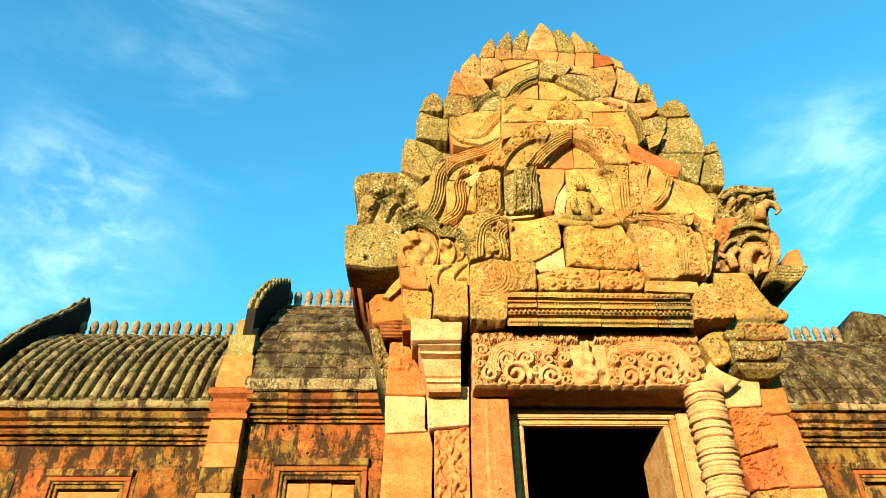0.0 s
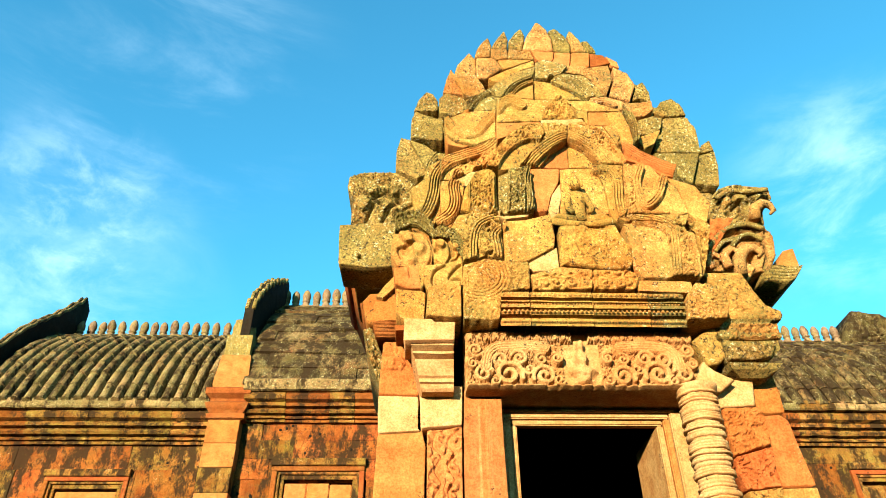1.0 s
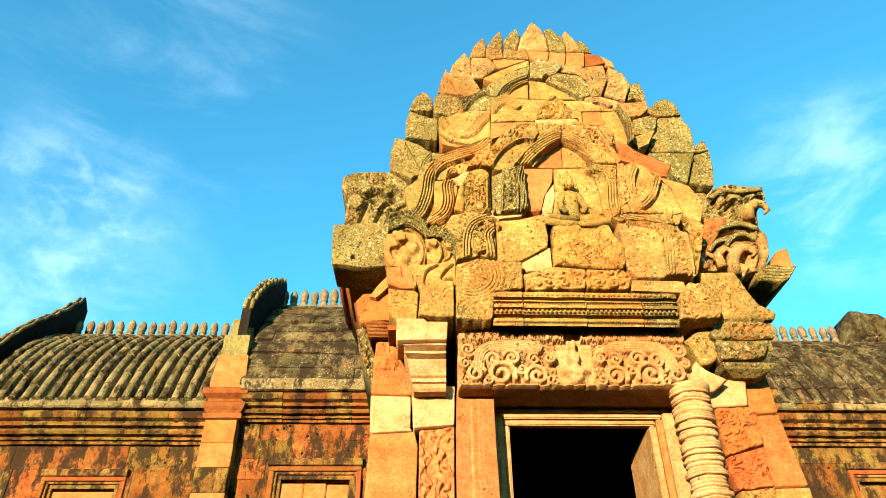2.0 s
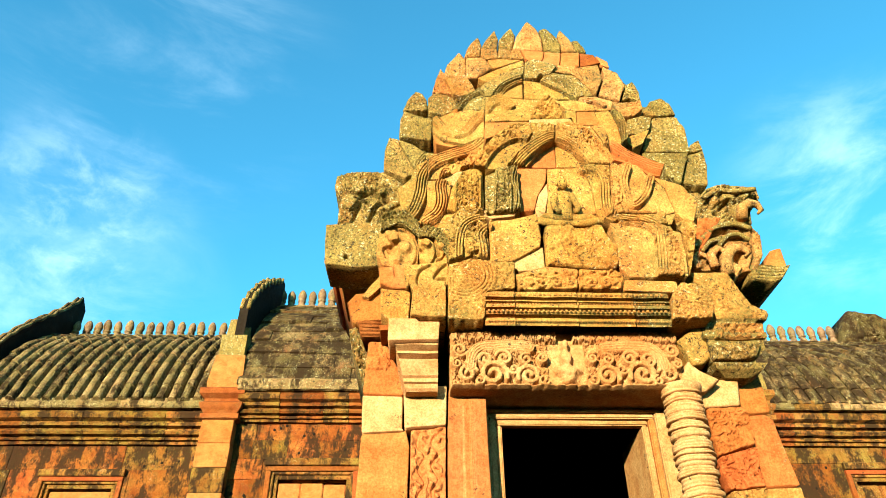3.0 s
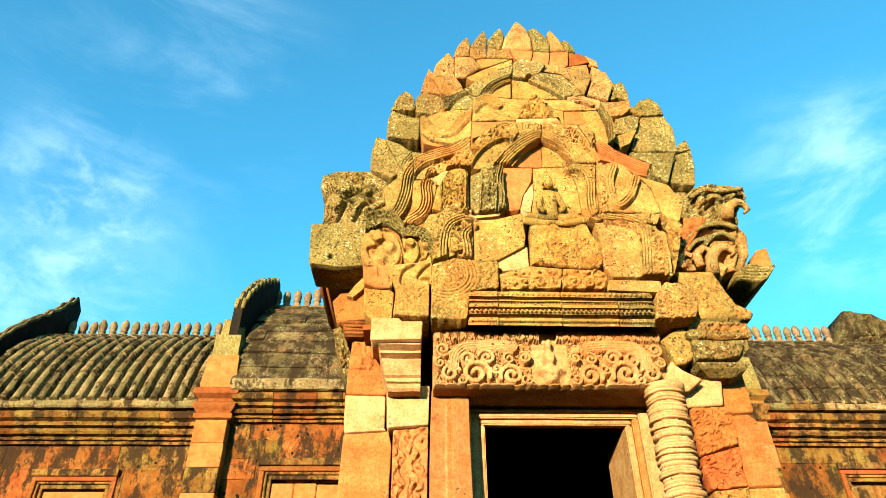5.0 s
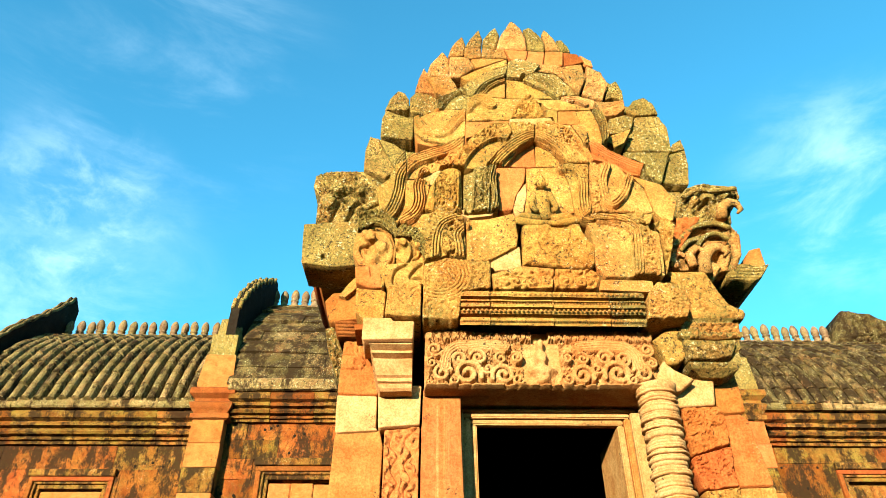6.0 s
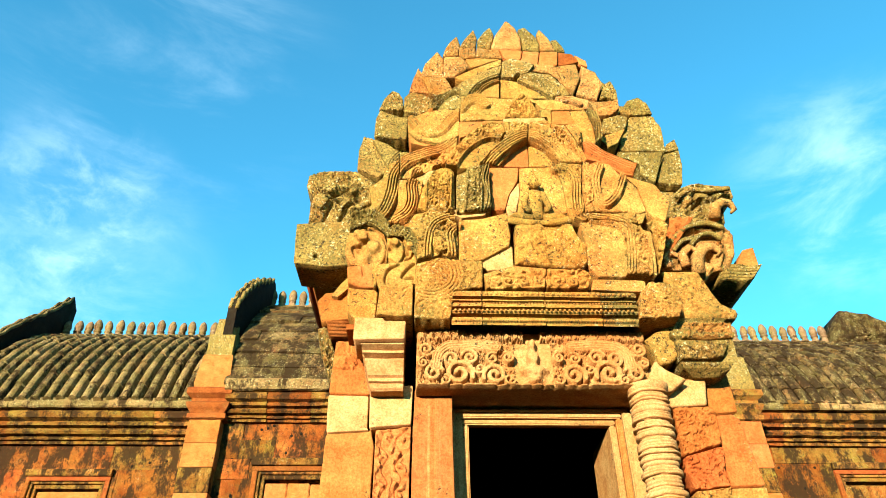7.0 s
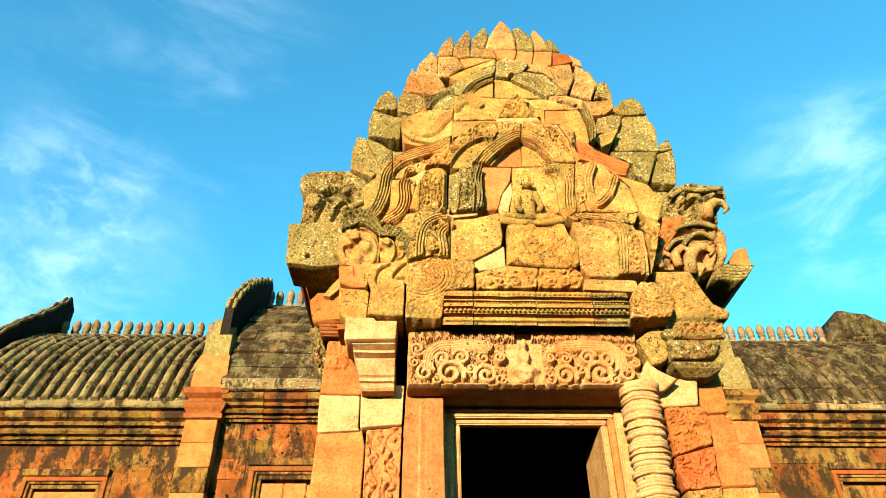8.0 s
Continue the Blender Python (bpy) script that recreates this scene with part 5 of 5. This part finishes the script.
shape("pediment_stone", [(0.73, 5.79), (0.86, 5.86), (1.04, 5.89), (1.04, 5.61), (1.04, 5.38), (0.95, 5.35), (0.72, 5.33)], 4.83, 0.6, MOSSY, relief, 0.06, n=240, rings=42)
shape("pediment_stone", [(1.05, 5.94), (1.33, 5.94), (1.31, 5.78), (1.21, 5.58), (1.17, 5.42), (1.05, 5.41), (1.05, 5.65)], 4.88, 0.6, ORANGE)
shape("filling_stone", [(1.18, 5.44), (1.23, 5.62), (1.32, 5.76), (1.32, 5.62), (1.27, 5.40), (1.20, 5.33)], 4.89, 0.5, PALE)
shape("pediment_stone", [(1.34, 5.95), (1.69, 5.97), (1.73, 5.82), (1.75, 5.61), (1.76, 5.41), (1.53, 5.38), (1.28, 5.40), (1.32, 5.63)], 4.9, 0.6, ORANGE_LICHEN, relief, 0.06, n=240, rings=42)
shape("pediment_stone", [(1.68, 5.94), (1.92, 5.93), (1.89, 5.64), (1.88, 5.36), (1.78, 5.29), (1.74, 5.37), (1.73, 5.71)], 4.86, 0.6, YELLOW, relief, 0.06, n=240, rings=42)
shape("pediment_stone", [(1.93, 5.94), (2.10, 6.02), (2.21, 5.98), (2.29, 5.83), (2.41, 5.72), (2.46, 5.40), (2.27, 5.35), (1.99, 5.36), (1.89, 5.36), (1.89, 5.64)], 4.86, 0.6, CARVED, relief, 0.06, n=240, rings=42)
shape("pediment_stone", [(2.36, 5.94), (2.65, 5.83), (2.75, 5.61), (2.67, 5.39), (2.58, 5.40), (2.52, 5.48), (2.47, 5.81)], 4.97, 0.7, YELLOW)

# fourth course: the pointed arch and the serpent bodies running down from it
shape("arch_stone", [(0.62, 5.93), (0.75, 6.19), (0.87, 6.37), (1.02, 6.49), (1.20, 6.52), (1.23, 6.37), (1.08, 6.12), (1.00, 5.96), (0.81, 5.92)], 4.88, 0.6, CARVED, relief, 0.06, n=240, rings=42)
shape("arch_stone", [(1.21, 6.51), (1.46, 6.50), (1.44, 6.29), (1.28, 6.16), (1.14, 5.95), (1.00, 5.94), (1.08, 6.11), (1.24, 6.36)], 4.87, 0.6, YELLOW, relief, 0.06, n=240, rings=42)
shape("tympanum_stone", [(1.16, 5.99), (1.30, 6.21), (1.45, 6.32), (1.44, 6.00)], 4.93, 0.5, ORANGE)
shape("tympanum_stone", [(1.44, 6.00), (1.46, 6.32), (1.63, 6.23), (1.75, 6.00)], 4.93, 0.5, YELLOW)
shape("arch_stone", [(1.47, 6.50), (1.62, 6.52), (1.83, 6.52), (1.92, 6.30), (1.94, 5.96), (1.73, 5.96), (1.61, 6.18), (1.44, 6.30)], 4.87, 0.6, YELLOW, relief, 0.06, n=240, rings=42)
shape("serpent_body", [(1.86, 6.58), (2.00, 6.63), (2.00, 6.45), (1.98, 6.28), (2.02, 6.10), (1.96, 6.01), (1.95, 6.35)], 4.93, 0.6, CARVED, relief, 0.06, n=240, rings=42)
shape("serpent_body", [(2.00, 6.34), (2.11, 6.37), (2.23, 6.24), (2.52, 6.08), (2.46, 5.93), (2.34, 5.95), (2.15, 6.10), (2.03, 6.14)], 4.96, 0.7, ORANGE, relief, 0.06, n=240, rings=42)

# ---- second tier ----
shape("niche_stone", [(1.25, 6.72), (1.31, 6.90), (1.38, 7.03), (1.46, 7.10), (1.54, 7.01), (1.59, 6.89), (1.61, 6.73)], 4.98, 0.5, ORANGE_LICHEN, foliage(0.09, 23), 0.04, n=120, rings=24, edge=0.02)
shape("niche_base", [(1.23, 6.68), (1.66, 6.70), (1.69, 6.61), (1.23, 6.59)], 4.95, 0.5, PALE)
shape("tier_stone", [(0.82, 7.20), (1.22, 7.17), (1.43, 7.16), (1.34, 7.04), (1.28, 6.84), (0.80, 6.82)], 5.12, 0.6, YELLOW, relief, 0.042, n=180, rings=30)
shape("tier_stone", [(0.79, 6.76), (1.26, 6.78), (1.24, 6.73), (1.07, 6.71), (0.91, 6.58), (0.78, 6.52)], 5.08, 0.6, ORANGE)
shape("tier_stone", [(1.66, 6.97), (1.77, 6.95), (1.76, 6.75), (1.74, 6.75), (1.72, 6.85), (1.66, 6.85)], 5.08, 0.5, YELLOW)
shape("tier_stone", [(1.78, 6.94), (1.97, 6.95), (2.01, 6.75), (1.76, 6.74)], 5.08, 0.5, ORANGE)
shape("tier_stone", [(1.96, 6.93), (2.13, 6.96), (2.20, 6.70), (2.19, 6.46), (2.04, 6.44), (2.01, 6.58)], 5.06, 0.6, YELLOW, relief, 0.042, n=180, rings=30, edge=0.03)
shape("tier_stone", [(2.16, 6.99), (2.25, 6.94), (2.30, 6.73), (2.27, 6.54), (2.21, 6.50), (2.22, 6.74)], 5.1, 0.6, MOSSY, relief, 0.042, n=180, rings=30)
shape("tier_stone", [(1.42, 7.17), (1.83, 7.19), (2.17, 7.04), (1.80, 7.02), (1.69, 7.04), (1.59, 7.20)], 5.14, 0.6, YELLOW)
# left corner stones
shape("corner_stone", [(-0.09, 7.26), (-0.04, 7.44), (0.05, 7.57), (0.13, 7.54), (0.18, 7.43), (0.18, 7.27)], 5.4, 0.9, MOSSY)
shape("corner_stone", [(-0.12, 6.80), (-0.11, 7.08), (-0.07, 7.21), (0.06, 7.14), (0.24, 7.08), (0.23, 6.76), (0.09, 6.78)], 5.36, 0.9, MOSSY)
shape("corner_stone", [(0.24, 6.94), (0.46, 7.06), (0.66, 7.10), (0.81, 7.07), (0.79, 6.70), (0.58, 6.58), (0.36, 6.63), (0.25, 6.75)], 5.22, 0.8, YELLOW, relief, 0.042, n=180, rings=30)
shape("corner_stone", [(0.25, 6.77), (0.36, 6.66), (0.57, 6.62), (0.44, 6.57), (0.28, 6.62)], 5.26, 0.7, ORANGE)
shape("corner_stone", [(-0.26, 6.25), (-0.26, 6.51), (-0.22, 6.72), (-0.14, 6.70), (-0.04, 6.61), (-0.01, 6.43), (0.08, 6.21), (-0.05, 6.15)], 5.28, 0.9, MOSSY)
shape("corner_stone", [(-0.12, 6.63), (0.03, 6.57), (0.17, 6.44), (0.18, 6.32), (0.08, 6.17), (-0.01, 6.38)], 5.22, 0.9, MOSSY, relief, 0.042, n=180, rings=30)
shape("corner_stone", [(0.19, 7.18), (0.19, 7.40), (0.26, 7.49), (0.40, 7.46), (0.49, 7.38), (0.50, 7.21), (0.36, 7.13)], 5.34, 0.8, MOSSY)
shape("corner_stone", [(0.49, 7.32), (0.72, 7.44), (0.86, 7.37), (0.83, 7.16), (0.67, 7.17), (0.50, 7.12)], 5.28, 0.8, MOSSY, relief, 0.042, n=180, rings=30)
# right corner stones
shape("corner_stone", [(2.65, 7.31), (2.76, 7.49), (2.90, 7.55), (2.99, 7.45), (3.02, 7.28), (2.75, 7.25)], 5.42, 0.9, MOSSY)
shape("corner_stone", [(2.52, 6.65), (2.59, 6.89), (2.73, 7.18), (2.99, 7.21), (3.06, 7.01), (3.04, 6.66)], 5.38, 0.9, MOSSY)
shape("corner_stone", [(2.36, 6.83), (2.40, 7.07), (2.58, 7.13), (2.67, 7.10), (2.64, 6.96), (2.53, 6.83)], 5.3, 0.8, MOSSY, relief, 0.042, n=180, rings=30)
shape("corner_stone", [(2.31, 6.68), (2.35, 6.75), (2.60, 6.87), (2.49, 6.65), (2.38, 6.59)], 5.25, 0.8, YELLOW)
shape("corner_stone", [(3.04, 6.69), (3.09, 6.81), (3.19, 6.88), (3.21, 6.72)], 5.42, 0.8, MOSSY)
shape("corner_stone", [(2.84, 6.19), (3.00, 6.60), (3.17, 6.65), (3.17, 6.43), (3.11, 6.16)], 5.36, 0.9, MOSSY)
shape("corner_stone", [(2.48, 6.46), (2.47, 6.54), (2.96, 6.55), (2.80, 6.12), (2.66, 6.23), (2.68, 6.38)], 5.28, 0.8, MOSSY)

# ---- third tier ----
shape("arch_stone", [(0.72, 7.46), (0.84, 7.63), (1.05, 7.81), (1.33, 7.94), (1.27, 7.71), (1.10, 7.60), (0.96, 7.42), (0.85, 7.41)], 5.3, 0.6, MOSSY, relief, 0.042, n=180, rings=30)
shape("arch_stone", [(0.96, 7.42), (1.11, 7.59), (1.28, 7.69), (1.26, 7.38), (1.04, 7.39)], 5.3, 0.6, YELLOW, relief, 0.042, n=180, rings=30)
shape("arch_stone", [(0.77, 7.78), (1.00, 7.94), (1.33, 8.12), (1.34, 8.02), (1.17, 7.94), (0.87, 7.72)], 5.36, 0.6, CARVED, relief, 0.042, n=180, rings=30)
shape("arch_stone", [(1.34, 8.03), (1.45, 8.10), (1.72, 8.00), (1.63, 7.85), (1.47, 7.76), (1.31, 7.76)], 5.32, 0.6, MOSSY, relief, 0.042, n=180, rings=30)
shape("tympanum_stone", [(1.29, 7.74), (1.51, 7.71), (1.73, 7.58), (1.89, 7.43), (1.50, 7.41), (1.28, 7.42)], 5.34, 0.5, YELLOW, edge=0.025)
shape("arch_stone", [(1.48, 7.68), (1.64, 7.80), (1.87, 7.77), (2.01, 7.57), (2.07, 7.43), (1.88, 7.36), (1.72, 7.51)], 5.28, 0.6, MOSSY, relief, 0.042, n=180, rings=30)
shape("tier_stone", [(1.74, 8.06), (1.98, 8.04), (2.03, 7.71), (1.91, 7.90), (1.67, 7.93)], 5.38, 0.6, CROWN)
shape("tier_stone", [(1.99, 8.06), (2.24, 8.11), (2.26, 7.86), (2.15, 7.58), (2.05, 7.73)], 5.4, 0.8, CROWN, edge=0.02)
shape("tier_stone", [(2.31, 8.13), (2.47, 8.01), (2.53, 7.81), (2.42, 7.51), (2.19, 7.62), (2.28, 7.89)], 5.44, 0.9, CROWN, edge=0.02)
shape("tier_stone", [(2.55, 7.86), (2.65, 7.92), (2.70, 7.74), (2.69, 7.57), (2.57, 7.63), (2.47, 7.59)], 5.5, 0.9, MOSSY)
shape("tier_stone", [(2.30, 7.43), (2.41, 7.42), (2.64, 7.46), (2.64, 7.31), (2.52, 7.21), (2.38, 7.20)], 5.38, 0.8, CROWN)
shape("tier_stone", [(1.88, 7.34), (2.08, 7.41), (2.27, 7.33), (2.23, 7.20), (1.92, 7.18)], 5.28, 0.8, CROWN, relief, 0.042, n=180, rings=30)
shape("tier_stone", [(0.24, 7.63), (0.28, 7.86), (0.34, 8.05), (0.41, 7.92), (0.48, 7.61)], 5.46, 0.9, CROWN)
shape("tier_stone", [(0.38, 7.85), (0.66, 7.85), (0.75, 7.63), (0.56, 7.53), (0.48, 7.57)], 5.42, 0.8, CROWN)

# ---- lotus crown ----
def petal(outline, y, material):
    shape("lotus_petal", outline, y, 0.7, material, foliage(0.07, len(outline)), 0.014, edge=0.03, n=90, rings=18, cut=0.08)


petal([(0.63, 8.31), (0.67, 8.48), (0.73, 8.60), (0.82, 8.71), (0.86, 8.55), (0.83, 8.33)], 5.48, CROWN)
petal([(0.84, 8.47), (0.91, 8.65), (1.03, 8.84), (1.07, 8.66), (1.05, 8.47)], 5.47, CROWN)
petal([(1.06, 8.46), (1.07, 8.62), (1.16, 8.78), (1.24, 8.87), (1.29, 8.72), (1.23, 8.44)], 5.46, MOSSY)
petal([(1.22, 8.39), (1.29, 8.67), (1.44, 8.97), (1.56, 8.81), (1.61, 8.61), (1.61, 8.38)], 5.42, CROWN)
petal([(1.62, 8.43), (1.62, 8.68), (1.59, 8.84), (1.67, 8.89), (1.80, 8.72), (1.85, 8.55), (1.83, 8.40)], 5.46, MOSSY)
petal([(1.84, 8.44), (1.85, 8.59), (1.82, 8.76), (1.86, 8.86), (1.98, 8.68), (2.04, 8.43)], 5.47, CROWN)
petal([(2.05, 8.47), (2.00, 8.69), (2.07, 8.70), (2.14, 8.59), (2.17, 8.47)], 5.5, MOSSY)
shape("crown_stone", [(0.36, 7.90), (0.42, 8.15), (0.57, 8.37), (0.65, 8.24), (0.65, 7.89)], 5.46, 0.8, CROWN, edge=0.025)
shape("crown_stone", [(0.64, 7.86), (0.65, 8.24), (0.82, 8.25), (0.89, 8.21), (0.96, 8.05), (0.78, 7.87)], 5.43, 0.8, CROWN, edge=0.02)
shape("crown_stone", [(0.83, 8.26), (0.84, 8.41), (1.04, 8.41), (1.05, 8.23), (0.89, 8.21)], 5.43, 0.8, CROWN, edge=0.015)
shape("crown_stone", [(0.96, 8.05), (0.91, 8.20), (1.06, 8.23), (1.33, 8.21), (1.01, 8.05)], 5.43, 0.8, YELLOW, edge=0.015)
shape("crown_stone", [(1.04, 8.22), (1.05, 8.40), (1.22, 8.38), (1.32, 8.37), (1.36, 8.21)], 5.42, 0.8, CROWN, edge=0.015)
shape("crown_stone", [(1.32, 8.36), (1.61, 8.34), (1.58, 8.19), (1.48, 8.08), (1.38, 8.19)], 5.4, 0.8, ORANGE, edge=0.015)
shape("crown_stone", [(1.62, 8.36), (1.82, 8.34), (1.77, 8.07), (1.51, 8.11), (1.59, 8.21)], 5.42, 0.8, ORANGE, edge=0.015)
shape("crown_stone", [(1.83, 8.36), (2.05, 8.37), (2.02, 8.11), (1.78, 8.08)], 5.43, 0.8, ORANGE, edge=0.015)
shape("crown_stone", [(2.06, 8.39), (2.23, 8.36), (2.30, 8.21), (2.10, 8.14), (2.04, 8.14)], 5.45, 0.8, RED, edge=0.015)
shape("crown_stone", [(2.27, 8.40), (2.40, 8.29), (2.41, 8.18), (2.32, 8.22)], 5.5, 0.8, ORANGE)

# ---- carved seated figure in the pediment, one worn mesh ----
def ball(x, y, z, rx, ry, rz):
    bm = bmesh.new()
    bmesh.ops.create_uvsphere(bm, u_segments=20, v_segments=14, radius=1.0)
    for v in bm.verts:
        v.co = Vector((x + v.co.x * rx, y + v.co.y * ry, z + v.co.z * rz))
    me = bpy.data.meshes.new("ball")
    bm.to_mesh(me)
    bm.free()
    me.polygons.foreach_set("use_smooth", [True] * len(me.polygons))
    return me


FX, FY = 1.45, 4.86
fz = lambda q: 5.17 + (5.84 - 5.17) * q
figure = [ball(FX, FY - 0.02, fz(0.80), 0.048, 0.05, 0.058), ball(FX, FY, fz(0.885), 0.05, 0.045, 0.03), tube([(FX, FY, fz(0.88)), (FX, FY, fz(0.96)), (FX, FY, fz(1.06))], [0.045, 0.032, 0.008], 14),
          tube([(FX, FY, fz(0.70)), (FX, FY, fz(0.64)), (FX, FY, fz(0.50)), (FX, FY, fz(0.32)), (FX, FY, fz(0.18))], [0.03, 0.075, 0.07, 0.06, 0.075], 18, 0.7),
          ball(FX - 0.055, FY - 0.04, fz(0.79), 0.014, 0.02, 0.03), ball(FX + 0.055, FY - 0.04, fz(0.79), 0.014, 0.02, 0.03)]
for sgn in (-1, 1):
    figure.append(tube([(FX + sgn * 0.07, FY - 0.01, fz(0.62)), (FX + sgn * 0.10, FY - 0.02, fz(0.48)), (FX + sgn * 0.11, FY - 0.05, fz(0.34)), (FX + sgn * 0.07, FY - 0.08, fz(0.24))], [0.034, 0.03, 0.028, 0.024], 12))
    figure.append(tube([(FX + sgn * 0.05, FY - 0.02, fz(0.16)), (FX + sgn * 0.20, FY - 0.04, fz(0.17)), (FX + sgn * 0.27, FY - 0.06, fz(0.10)), (FX + sgn * 0.12, FY - 0.08, fz(0.04)), (FX - sgn * 0.06, FY - 0.08, fz(0.05))], [0.05, 0.05, 0.042, 0.034, 0.022], 12))
statue = part("statue", joined(figure), ORANGE_LICHEN)
for v in statue.data.vertices:
    v.co += noise.noise_vector(v.co * 9) * 0.008 + noise.noise_vector(v.co * 28) * 0.004
tagged(statue, "worn seated sandstone relief statue set in the pediment", "statue")
